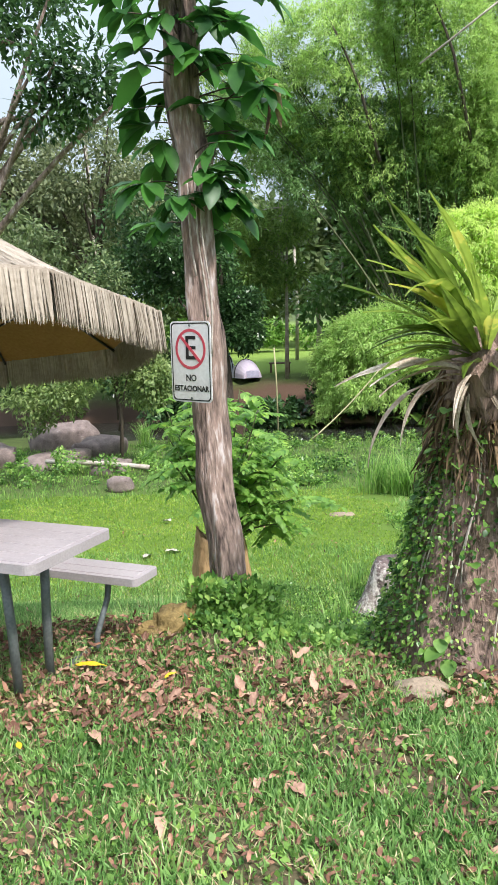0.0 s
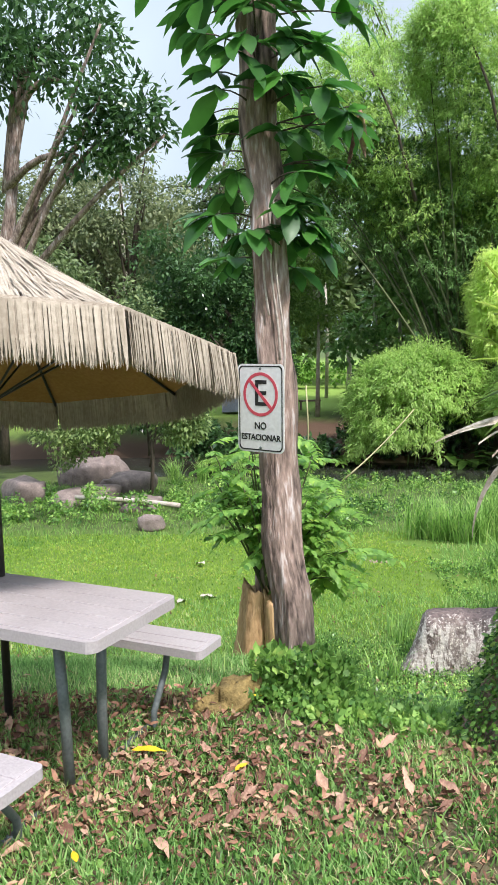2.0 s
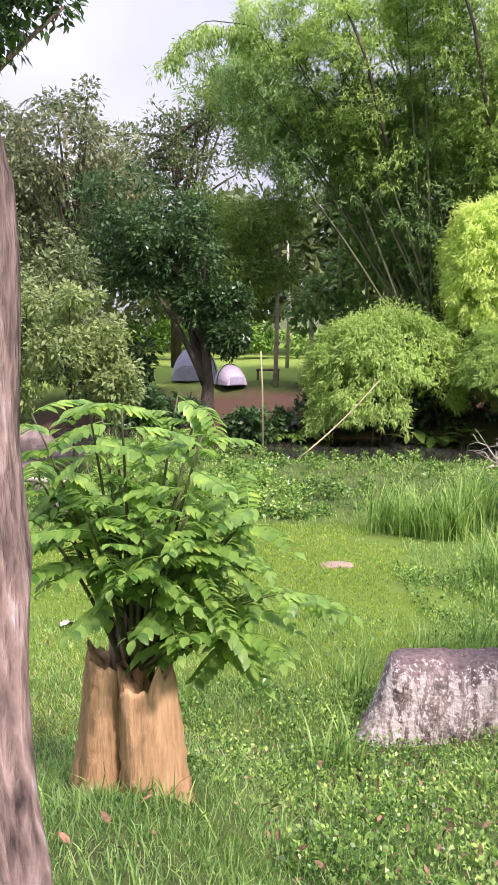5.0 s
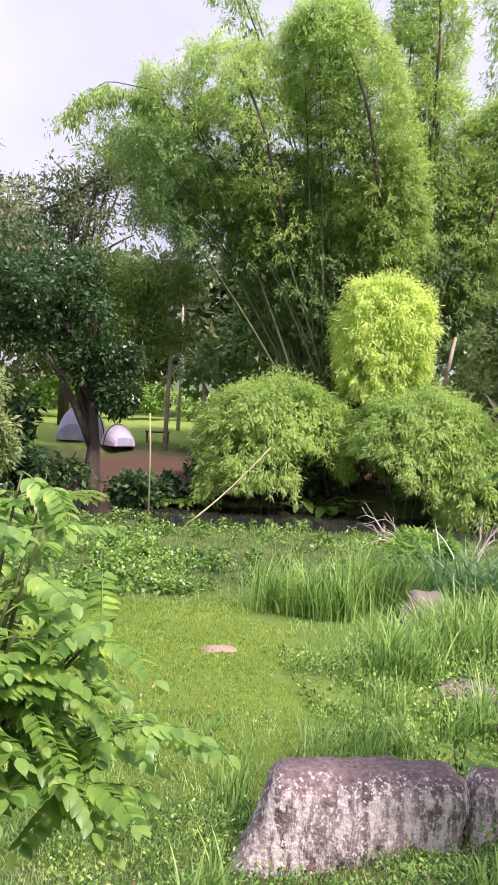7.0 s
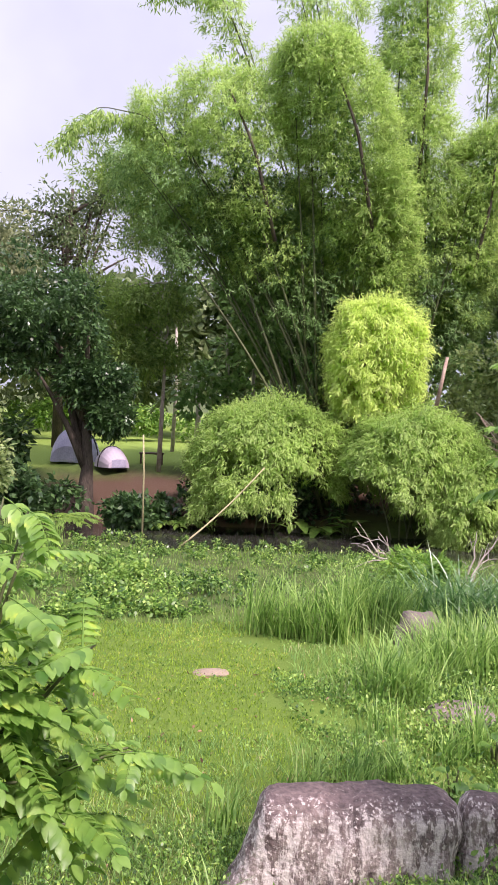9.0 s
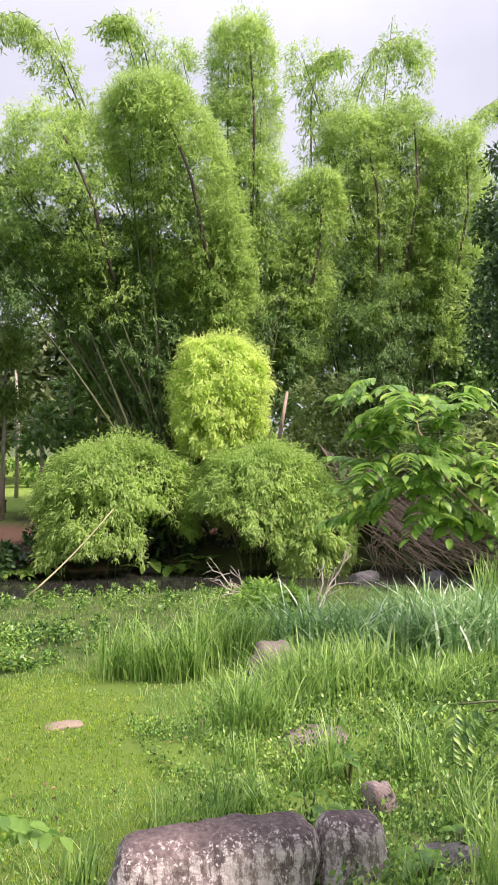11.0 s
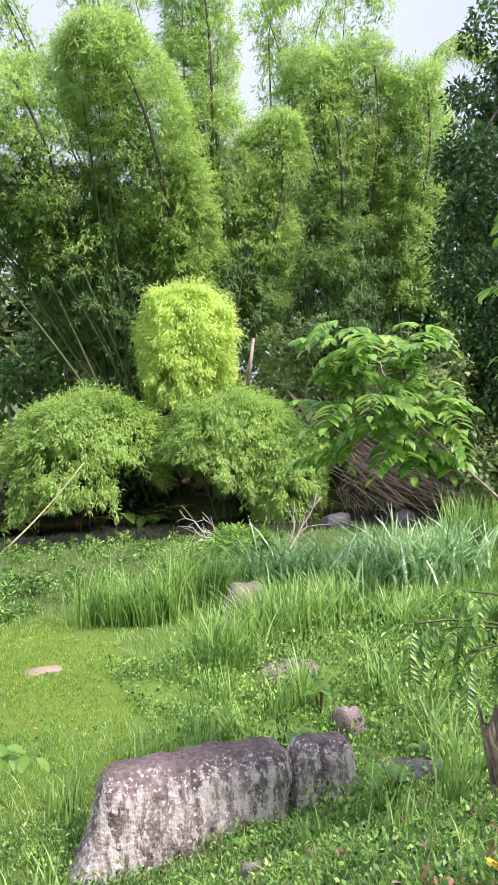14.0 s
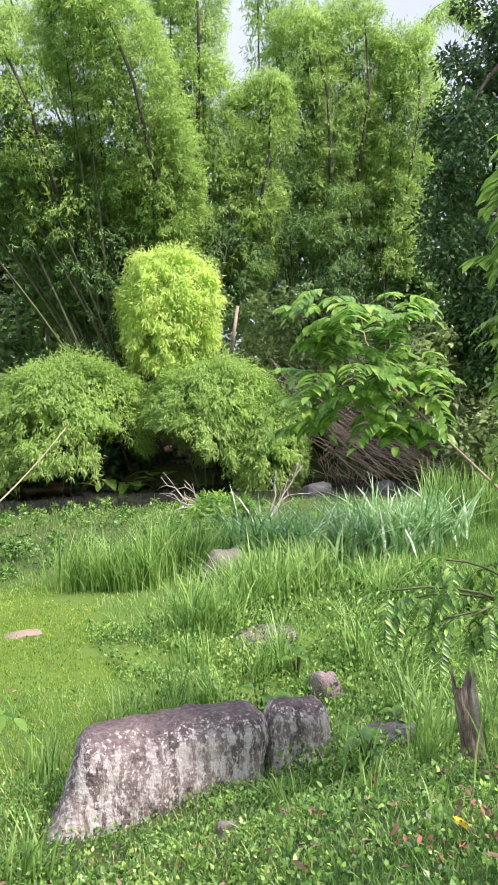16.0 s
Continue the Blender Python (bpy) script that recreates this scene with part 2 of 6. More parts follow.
def ground_material():
    """Soil, lawn and leaf litter, by where they lie."""
    m = surface("ground", (0.035, 0.045, 0.012), (0.10, 0.15, 0.03), 0.95, 3, 0.5, 40)
    n, l = m.node_tree.nodes, m.node_tree.links
    b = n["Principled BSDF"]
    base = b.inputs["Base Color"].links[0].from_socket
    co = n.new("ShaderNodeTexCoord")
    sp = n.new("ShaderNodeSeparateXYZ")
    l.new(co.outputs["Object"], sp.inputs[0])
    wob = n.new("ShaderNodeTexNoise")
    wob.inputs["Scale"].default_value = 0.8
    l.new(co.outputs["Object"], wob.inputs["Vector"])

    def band(axis, a0, a1, b0, b1, wobble):
        w = n.new("ShaderNodeMath")
        w.operation = "MULTIPLY_ADD"
        l.new(wob.outputs["Fac"], w.inputs[0])
        w.inputs[1].default_value = wobble
        l.new(sp.outputs[axis], w.inputs[2])
        out = []
        for lo, hi in ((a0, a1), (b0, b1)):
            r = n.new("ShaderNodeMapRange")
            r.inputs["From Min"].default_value, r.inputs["From Max"].default_value = lo + wobble / 2, hi + wobble / 2
            l.new(w.outputs[0], r.inputs["Value"])
            out.append(r.outputs[0])
        sub = n.new("ShaderNodeMath")
        sub.operation = "SUBTRACT"
        l.new(out[0], sub.inputs[0])
        l.new(out[1], sub.inputs[1])
        return sub.outputs[0]

    def lay(base, colour, fac):
        mx = n.new("ShaderNodeMix")
        mx.data_type = "RGBA"
        mx.inputs["B"].default_value = (*colour, 1)
        l.new(fac, mx.inputs["Factor"])
        l.new(base, mx.inputs["A"])
        return mx.outputs["Result"]

    soil = n.new("ShaderNodeMath")
    soil.operation = "MULTIPLY"
    l.new(band("Y", 0.5, 1.5, 4.0, 4.6, 1.0), soil.inputs[0])
    l.new(band("X", -3.6, -2.2, 2.0, 3.4, 1.6), soil.inputs[1])
    base = lay(base, (0.1, 0.08, 0.042), soil.outputs[0])
    base = lay(base, (0.1, 0.165, 0.02), band("Y", 9.6, 10.8, 15.5, 17, 1.5))
    base = lay(base, (0.1, 0.058, 0.037), band("Y", 28.0, 29.5, 33.0, 34.0, 1.5))
    base = lay(base, (0.2, 0.3, 0.05), band("Y", 34, 36, 90, 120, 1.5))
    l.new(base, b.inputs["Base Color"])
    return m


M_BOULDER, M_GROUND = boulder_material(), ground_material()
M_WATER = bpy.data.materials.new("river water")
M_WATER.use_nodes = True
_b = M_WATER.node_tree.nodes["Principled BSDF"]
_b.inputs["Base Color"].default_value, _b.inputs["Roughness"].default_value = (0.03, 0.03, 0.025, 1), 0.12
_n, _p = M_WATER.node_tree.nodes.new("ShaderNodeTexNoise"), M_WATER.node_tree.nodes.new("ShaderNodeBump")
_n.inputs["Scale"].default_value = 5.0
_p.inputs["Strength"].default_value = 0.25
M_WATER.node_tree.links.new(_n.outputs["Fac"], _p.inputs["Height"])
M_WATER.node_tree.links.new(_p.outputs[0], _b.inputs["Normal"])

# ---- mesh helpers ----
rng = np.random.default_rng(7)


def link(name, mesh, material, parent=None, label=""):
    ob = new(name, mesh)
    if material and not mesh.materials:
        mesh.materials.append(material)
    if parent:
        ob.parent = parent
    if label:
        ob["label"] = label
    return ob


def part(name, bm, material, parent=None, label="", smooth=False):
    mesh = bpy.data.meshes.new(name)
    bm.to_mesh(mesh)
    bm.free()
    if smooth:
        mesh.shade_smooth()
    return link(name, mesh, material, parent, label)


def arrays(name, verts, faces, smooth=False):
    """A mesh from numpy arrays; faces: an array of rows of one length, or a list of such arrays."""
    mesh = bpy.data.meshes.new(name)
    if not isinstance(faces, list):
        faces = [faces]
    mesh.vertices.add(len(verts))
    mesh.vertices.foreach_set("co", np.ascontiguousarray(verts, dtype=np.float32).ravel())
    loops = np.concatenate([f.ravel() for f in faces]).astype(np.int32)
    totals = np.concatenate([np.full(len(f), f.shape[1]) for f in faces])
    starts = np.concatenate([[0], np.cumsum(totals)[:-1]]).astype(np.int32)
    mesh.loops.add(len(loops))
    mesh.loops.foreach_set("vertex_index", loops)
    mesh.polygons.add(len(starts))
    mesh.polygons.foreach_set("loop_start", starts)
    mesh.update(calc_edges=True)
    if smooth:
        mesh.shade_smooth()
    return mesh


def thing(name, label, category, group="", at=(0, 0, 0)):
    e = new(name)
    e.empty_display_size = 0.1
    e.location = at
    return tagged(e, label, category, group)


def unit(v):
    return v / np.maximum(np.linalg.norm(v, axis=-1, keepdims=True), 1e-9)


def frames_of(d, up=None):
    """Axes for each direction: forward d, side, normal."""
    d = unit(d)
    if up is None:
        up = unit(rng.normal(size=d.shape) * 0.5 + np.array([0, 0, 1.0]))
    s = unit(np.cross(d, up))
    return np.stack([d, s, np.cross(s, d)], axis=1)


DIAMOND = (np.array([[0, 0, 0], [0.4, 0.5, 0.0], [1, 0, -0.12], [0.4, -0.5, 0.0]]), [np.array([[0, 1, 2, 3]])])
OVAL = (np.array([[0, 0, 0], [0.3, 0.42, 0.06], [0.7, 0.36, 0.0], [1, 0, -0.16], [0.7, -0.36, 0.0], [0.3, -0.42, 0.06], [0.5, 0, -0.03]]),
        [np.array([[0, 1, 6, 5], [1, 2, 3, 6], [6, 3, 4, 5]])])
BLADE = (np.array([[0, 0.5, 0], [0, -0.5, 0], [0.55, 0.38, 0.0], [0.55, -0.38, 0.0], [1.0, 0, -0.22]]),
         [np.array([[0, 1, 3, 2]]), np.array([[2, 3, 4]])])
STRAW = (np.array([[0, 0.5, 0], [0, -0.5, 0], [0.6, 0.42, 0.0], [0.6, -0.42, 0.0], [1.0, 0, -0.015]]),
         [np.array([[0, 1, 3, 2]]), np.array([[2, 3, 4]])])
LEAFLET = (np.array([[0, 0, 0], [0.14, 0.27, 0.05], [0.38, 0.46, 0.07], [0.68, 0.38, 0.02], [0.88, 0.17, -0.08], [1, 0, -0.16], [0.88, -0.17, -0.08], [0.68, -0.38, 0.02], [0.38, -0.46, 0.07], [0.14, -0.27, 0.05], [0.38, 0, 0.0], [0.68, 0, -0.05]]),
           [np.array([[0, 1, 2, 10], [10, 2, 3, 11], [11, 3, 4, 5], [0, 10, 8, 9], [10, 11, 7, 8], [11, 5, 6, 7]])])
SMALL = (np.array([[0, 0, 0], [0.45, 0.5, 0.05], [1, 0, -0.1], [0.45, -0.5, 0.05]]), [np.array([[0, 1, 2, 3]])])


def scatter(template, pos, direction, length, width, up=None):
    """Many copies of a leaf as one mesh's arrays."""
    tv, tf = template
    f = frames_of(direction, up)
    size = np.stack([length, width, length], axis=1)
    v = np.einsum("nkc,ncd->nkd", tv[None] * size[:, None], f) + pos[:, None]
    k = len(tv)
    off = (np.arange(len(pos)) * k)[:, None, None]
    return v.reshape(-1, 3), [(q[None] + off).reshape(-1, q.shape[1]) for q in tf]


def join(pieces):
    base, vs, by = 0, [], {}
    for v, fs in pieces:
        for f in fs:
            by.setdefault(f.shape[1], []).append(f + base)
        vs.append(v)
        base += len(v)
    return np.concatenate(vs), [np.concatenate(x) for x in by.values()]


def smooth(a, b, x):
    t = np.clip((x - a) / (b - a), 0, 1)
    return t * t * (3 - 2 * t)


BANK_Y = [-60, 0, 3.6, 4.0, 4.8, 5.5, 6.4, 7.4, 8.4, 9.2, 10.2, 12, 17, 22, 25.0, 25.8, 28.8, 29.6, 31, 33, 45, 80, 900]
FAR_Z = [-1.97, -1.88, -1.72, -1.95, -2.15, -2.3, -2.8, -2.8, -2.1, -1.3, -0.75, -0.5, 0.6, 20]
CONVEX_Z = [0.3, 0.05, 0.0, -0.01, -0.2, -0.42, -0.72, -1.2, -1.74] + FAR_Z
HOLLOW_Z = [0.3, 0.05, 0.0, -0.06, -0.4, -0.74, -1.16, -1.56, -1.9, -2.04] + FAR_Z[1:]


def ground_z(x, y):
    """The bank: convex beside the stump and the rocks, hollowed between the two trunks."""
    x, y = np.asarray(x, float), np.asarray(y, float)
    w = np.clip((y - 15) / 7, 0, 1)
    yy = y + w * 0.3 * (np.clip(x, -8, 30) - 4)
    m = smooth(-0.25, 0.5, x) * (1 - smooth(1.5, 2.7, x))
    z = np.interp(yy, BANK_Y, CONVEX_Z) * (1 - m) + np.interp(yy, BANK_Y, HOLLOW_Z) * m
    ledge = np.exp(-(((x + 0.2) / 0.45) ** 2 + ((y - 4.3) / 0.4) ** 2))
    z = z + 0.1 * ledge
    return z + 0.02 * np.sin(x * 2.3 + y * 1.1) * np.sin(y * 1.9 - x * 0.7) + 0.012 * np.sin(x * 5.1) * np.sin(y * 4.7)


def gz(x, y):
    return float(ground_z(x, y))


def tube(points, radii, sides=8, cap=True):
    """A tapered tube along points."""
    p = np.array(points, float)
    r = np.interp(np.linspace(0, 1, len(p)), np.linspace(0, 1, len(np.atleast_1d(radii))), np.atleast_1d(radii))
    t = unit(np.gradient(p, axis=0))
    up = np.array([0.31, 0.17, 0.93]) if abs(t[0][2]) < 0.8 else np.array([1.0, 0.2, 0.1])
    s = unit(np.cross(t, up))
    u = np.cross(s, t)
    a = np.linspace(0, 2 * math.pi, sides, endpoint=False)
    v = p[:, None] + r[:, None, None] * (np.cos(a)[None, :, None] * s[:, None] + np.sin(a)[None, :, None] * u[:, None])
    i, j = np.meshgrid(np.arange(len(p) - 1), np.arange(sides), indexing="ij")
    k = (j + 1) % sides
    f = np.stack([i * sides + j, i * sides + k, (i + 1) * sides + k, (i + 1) * sides + j], -1).reshape(-1, 4)
    faces = [f]
    if cap:
        faces.append(np.array([np.arange(sides)[::-1], (len(p) - 1) * sides + np.arange(sides)]))
    return v.reshape(-1, 3), faces


def arc(a, b, sag=0.0, n=8, side=(0, 0, 1)):
    t = np.linspace(0, 1, n)[:, None]
    return np.array(a) * (1 - t) + np.array(b) * t + np.array(side) * (4 * sag * t * (1 - t))


def limb(name, points, radii, material, parent, sides=8, label=""):
    return link(name, arrays(name, *tube(points, radii, sides), smooth=True), material, parent, label)


# ---- the ground and the river ----
def grid_lines(fine0, fine1, step, far):
    mid = np.arange(fine0, fine1 + 1e-6, step)
    out = []
    d, x = step, fine1
    while x < far:
        d *= 1.25
        x += d
        out.append(x)
    lo = []
    d, x = step, fine0
    while x > -far:
        d *= 1.25
        x -= d
        lo.append(x)
    return np.concatenate([lo[::-1], mid, out])


gx, gy = grid_lines(-6, 9, 0.12, 900), grid_lines(0, 18, 0.12, 900)
X, Y = np.meshgrid(gx, gy)
i, j = np.meshgrid(np.arange(len(gy) - 1), np.arange(len(gx) - 1), indexing="ij")
q = np.stack([i * len(gx) + j, i * len(gx) + j + 1, (i + 1) * len(gx) + j + 1, (i + 1) * len(gx) + j], -1).reshape(-1, 4)
ground = link("ground", arrays("ground", np.stack([X, Y, ground_z(X, Y)], -1).reshape(-1, 3), q, True), M_GROUND)
tagged(ground, "grassy ground sloping from a littered bank to a lawn", "ground", kind="structure")
wx, wy = np.meshgrid(np.linspace(-40, 60, 60), np.linspace(-3, 4.5, 12))
wv = np.stack([wx, 26.4 + wy - 0.3 * (np.clip(wx, -8, 30) - 4), np.full_like(wx, -2.32)], -1).reshape(-1, 3)
i, j = np.meshgrid(np.arange(11), np.arange(59), indexing="ij")
q = np.stack([i * 60 + j, i * 60 + j + 1, (i + 1) * 60 + j + 1, (i + 1) * 60 + j], -1).reshape(-1, 4)
tagged(link("water", arrays("water", wv, q), M_WATER), "dark shallow river water between grassy banks", "river", kind="structure")


# ---- rocks ----
def rock(name, at, size, material, label, category="rock", flat=0.35, seed=0, detail=4, turn=0.0, rough=0.12, group="", foot=0.0, tip=0.0):
    """A rounded block with a flattish top; at: the middle of its foot, sunk a little."""
    bm = bmesh.new()
    bmesh.ops.create_icosphere(bm, subdivisions=detail, radius=1.0)
    for v in bm.verts:
        c = v.co.copy()
        p = Vector([math.copysign(abs(k) ** (1 - flat), k) for k in c])
        k = 1 + rough * noise.noise(c * 1.3 + Vector((seed * 7.1, 0, 0))) * 2 + rough * 0.5 * noise.noise(c * 4 + Vector((0, seed * 3.3, 0))) + rough * 0.18 * noise.noise(c * 11)
        p.x *= 1 + foot * (0.5 - p.z) * (1 if p.x < 0 else 0.25)
        v.co = Vector((p.x * size[0] / 2, p.y * size[1] / 2, (p.z * 0.5 + 0.42) * size[2])) * k
    ob = part(name, bm, material, smooth=True)
    ob.matrix_world = pose(*at, 0, tip, turn)
    return tagged(ob, label, category, group)


def block_boulder(at, size, label, turn, foot, seed, round_to=0.16):
    """A squarish boulder: flat top, upright worn face, its foot spreading to one side."""
    bm = bmesh.new()
    bmesh.ops.create_cube(bm, size=2)
    bmesh.ops.subdivide_edges(bm, edges=bm.edges, cuts=31, use_grid_fill=True)
    sx, sy, sz = size
    for v in bm.verts:
        c = v.co.copy()
        q = Vector((c.x * sx / 2, c.y * sy / 2, c.z * sz / 2))
        k = Vector([max(-h + round_to, min(h - round_to, e)) for e, h in zip(q, (sx / 2, sy / 2, sz / 2))])
        d = q - k
        p = k + d.normalized() * round_to if d.length > 1e-6 else q
        h = (p.z / sz) + 0.5
        p.x -= foot * max(0.0, 1 - h) ** 1.4 * max(0.0, 0.35 - p.x / sx)
        p.y -= 0.12 * (1 - h)
        o = Vector((seed * 5.3, seed * 2.1, 0))
        n = 0.07 * noise.noise(p * 1.9 + o) + 0.03 * noise.noise(p * 5 + o) + 0.012 * noise.noise(p * 14 + o) + 0.006 * noise.noise(p * 34 + o)
        p += Vector((p.x, p.y, p.z * 0.7)).normalized() * n
        p.z += 0.05 * noise.noise(Vector((p.x * 2.2, p.y * 2.2, seed))) * h
        v.co = p + Vector((0, 0, sz / 2))
    ob = part("boulder", bm, M_BOULDER, smooth=True)
    ob.matrix_world = pose(*at, 0, 0, turn)
    return tagged(ob, label, "boulder")


block_boulder((2.21, 9.38, -2.3), (1.48, 0.42, 0.96), "large grey-brown boulder streaked with white lichen on the grass", -4, 0.5, 3)
block_boulder((3.32, 9.34, -2.2), (0.5, 0.34, 0.77), "smaller lichen-streaked boulder beside the large one", -13, 0.1, 8, 0.13)
rock("stone", (2.2, 8.15, gz(2.2, 8.15) - 0.02), (0.16, 0.12, 0.16), M_ROCK, "small pale stone among weeds below the boulder", "stone", 0.1, 12, 3)
rock("rock", (4.06, 10.2, -1.98), (0.28, 0.3, 0.4), M_ROCK, "small brown rock among weeds", "rock", 0.2, 3, 3)
rock("rock", (4.1, 9.25, -2.1), (0.55, 0.45, 0.36), M_ROCK_DARK, "dark half-buried rock under weeds", "rock", 0.3, 4, 3)
rock("rock", (4.12, 11.7, -1.9), (0.8, 0.5, 0.27), M_ROCK, "flat pinkish rock at the edge of the tall grass", "rock", 0.4, 5, 3)
rock("rock", (4.75, 14.6, -1.95), (0.7, 0.5, 0.6), M_ROCK, "grey rock with pale lichen behind the grass", "rock", 0.3, 6, 3)
rock("stone", (1.5, 13.25, -1.82), (0.46, 0.3, 0.09), M_STONE, "flat tan stone set in the lawn", "stone", 0.4, 7, 3)
rock("rock", (2.8, 5.9, -0.62), (0.36, 0.36, 0.28), M_ROCK_DARK, "dark speckled rock beside red fallen flowers", "rock", 0.3, 8, 3)
rock("stone", (0.72, 3.2, -0.05), (0.26, 0.2, 0.13), M_STONE, "smooth tan stone on the leaf litter", "stone", 0.2, 9, 3)
rock("rock", (-0.5, 4.04, -0.06), (0.36, 0.25, 0.23), M_MOSSROCK, "ochre mossy rock at the foot of the tree", "rock", -0.45, 17, 4, 20, 0.3, tip=-22)
rock("rock", (-2.98, 16.6, -1.95), (0.6, 0.4, 0.4), M_ROCK, "brown rock at the edge of the lawn", "rock", 0.2, 11, 3)
for k, (x, y, sx, sz) in enumerate(((-6.0, 24.0, 2.2, 1.05), (-4.6, 22.5, 1.6, 0.7), (-5.4, 20.6, 2.2, 0.55), (-3.7, 19.4, 1.2, 0.5), (-7.2, 21.0, 1.8, 0.8))):
    rock("rock", (x, y, gz(x, y) - 0.15), (sx, 1.0, sz), M_ROCK, "grey river rock on the far edge of the lawn", "rock", 0.35, 20 + k, 3, k * 31, group="river rocks")
for k, (x, y) in enumerate(((11.6, 24.3), (13.6, 23.6), (6.0, 28.6))):
    rock("rock", (x, y, -2.55), (0.9 - 0.08 * k, 0.6, 0.5), M_ROCK_DARK, "dark wet rock lying in the river", "rock", 0.3, 30 + k, 3, k * 50, group="rocks in the river")
limb("pipe", arc((-5.3, 19.2, gz(-5.3, 19.2) + 0.33), (-2.6, 18.6, gz(-2.6, 18.6) + 0.2), 0.03), [0.06], M_TWIG, None)
tagged(bpy.data.objects["pipe"], "pale fallen pole lying across the rocks", "pole")


# ---- leaves ----
def leaf_data(name, length, width, droop, fold, material, n=7, wave=0.0, tip=1.0, belly=0.8):
    """One broad leaf along x, folded along its rib, with a short stalk."""
    bm = bmesh.new()
    rows = []
    for i in range(n + 1):
        s = i / n
        w = width / 2 * max(0.03, math.sin(math.pi * min(1, s ** belly * 0.97 + 0.02)) ** tip)
        z = -droop * length * s * s
        wob = wave * math.sin(i * 2.2) * width
        rows.append([bm.verts.new((s * length, k * w, z + abs(k) * fold * w + (wob if k else 0) * k)) for k in (-1, 0, 1)])
    for a, b in zip(rows, rows[1:]):
        for k in (0, 1):
            bm.faces.new((a[k], a[k + 1], b[k + 1], b[k]))
    mesh = bpy.data.meshes.new(name)
    bm.to_mesh(mesh)
    bm.free()
    mesh.materials.append(material)
    mesh.shade_smooth()
    return mesh


def compound_data(name, pairs, length, leaflet, width, droop, material, seed):
    """A feather-shaped leaf: a drooping rib with pairs of leaflets and one at its end."""
    r = np.random.default_rng(seed)
    s = np.linspace(0, 1, 9)
    rib = np.stack([length * s * (1 - 0.15 * droop * s), 0 * s, -droop * length * 0.45 * s ** 2 + 0.1 * length * s], 1)
    pieces = [tube(rib, [0.0035, 0.0015], 4)]
    pos, di, ln = [], [], []
    for k in range(pairs):
        u = 0.2 + 0.78 * k / pairs
        p = np.array([np.interp(u, s, rib[:, c]) for c in range(3)])
        for side in (-1, 1):
            pos.append(p)
            di.append([0.55 + r.normal() * 0.08, side, -0.35 - 0.25 * r.random()])
            ln.append(leaflet * (0.75 + 0.5 * math.sin(math.pi * (0.25 + 0.6 * u))) * (0.9 + 0.2 * r.random()))
    pos.append(rib[-1])
    di.append([1, 0, -0.6])
    ln.append(leaflet)
    ln = np.array(ln)
    up = np.tile([0.1, 0, 1.0], (len(pos), 1)) + r.normal(size=(len(pos), 3)) * 0.12
    pieces.append(scatter(LEAFLET, np.array(pos), np.array(di), ln, ln * width, up))
    mesh = arrays(name, *join(pieces), smooth=True)
    mesh.materials.append(material)
    return mesh


def place(name, data, m, parent):
    ob = new(name, data)
    ob.parent = parent
    ob.matrix_basis = m
    return ob


def aim(p, d, up=(0, 0, 1), scale=1.0, roll=0.0):
    """A pose at p with x along d."""
    d = Vector(d).normalized()
    s = Vector(up).cross(d)
    s = s.normalized() if s.length > 1e-4 else Vector((0, 1, 0))
    m = Matrix((d, s, d.cross(s))).transposed().to_4x4()
    return Matrix.Translation(p) @ m @ Matrix.Rotation(roll, 4, "X") @ Matrix.Scale(scale, 4)


# ---- the tree that carries the sign ----
TRUNK = [(-0.19, 4.3, -0.12), (-0.185, 4.32, 0.2), (-0.225, 4.4, 0.75), (-0.27, 4.47, 1.15), (-0.25, 4.5, 1.7), (-0.29, 4.5, 2.3), (-0.31, 4.5, 2.8), (-0.325, 4.5, 3.4), (-0.3, 4.55, 4.6), (-0.2, 4.6, 6.0)]
tree = thing("tree", "leaning reddish-barked tree with broad green leaves and a sign", "tree", at=(-0.15, 4.3, 0))


def inside(points, base):
    return np.array(points) - np.array(base)


def fluted_trunk():
    p = inside(TRUNK, (-0.15, 4.3, 0))
    t = np.linspace(0, 1, 60)
    d = np.concatenate([[0], np.cumsum(np.linalg.norm(np.diff(p, axis=0), axis=1))])
    d /= d[-1]
    c = np.stack([np.interp(t, d, p[:, k]) for k in range(3)], 1)
    c[:, 0] += 0.012 * np.sin(t * 34) + 0.008 * np.sin(t * 71 + 1)
    rad = np.interp(t, [0, 0.03, 0.1, 0.2, 0.35, 0.55, 1], [0.115, 0.092, 0.093, 0.096, 0.088, 0.085, 0.06])
    a = np.linspace(0, 2 * math.pi, 40, endpoint=False)
    lobes = 1 + 0.17 * np.sin(3 * a[None] + 5 * t[:, None]) + 0.1 * np.sin(7 * a[None] - 7 * t[:, None] + 1) + 0.05 * np.sin(17 * a[None] + 9 * t[:, None]) + 0.03 * rng.normal(size=(60, 40))
    lobes += np.interp(t, [0, 0.06], [0.2, 0.0])[:, None] * np.clip(np.sin(5 * a[None] + 0.6), 0, 1)
    r = rad[:, None] * lobes
    v = c[:, None] + np.stack([r * np.cos(a), r * np.sin(a), 0 * r], -1)
    i, j = np.meshgrid(np.arange(59), np.arange(40), indexing="ij")
    f = np.stack([i * 40 + j, i * 40 + (j + 1) % 40, (i + 1) * 40 + (j + 1) % 40, (i + 1) * 40 + j], -1).reshape(-1, 4)
    return arrays("trunk", v.reshape(-1, 3), f, True)


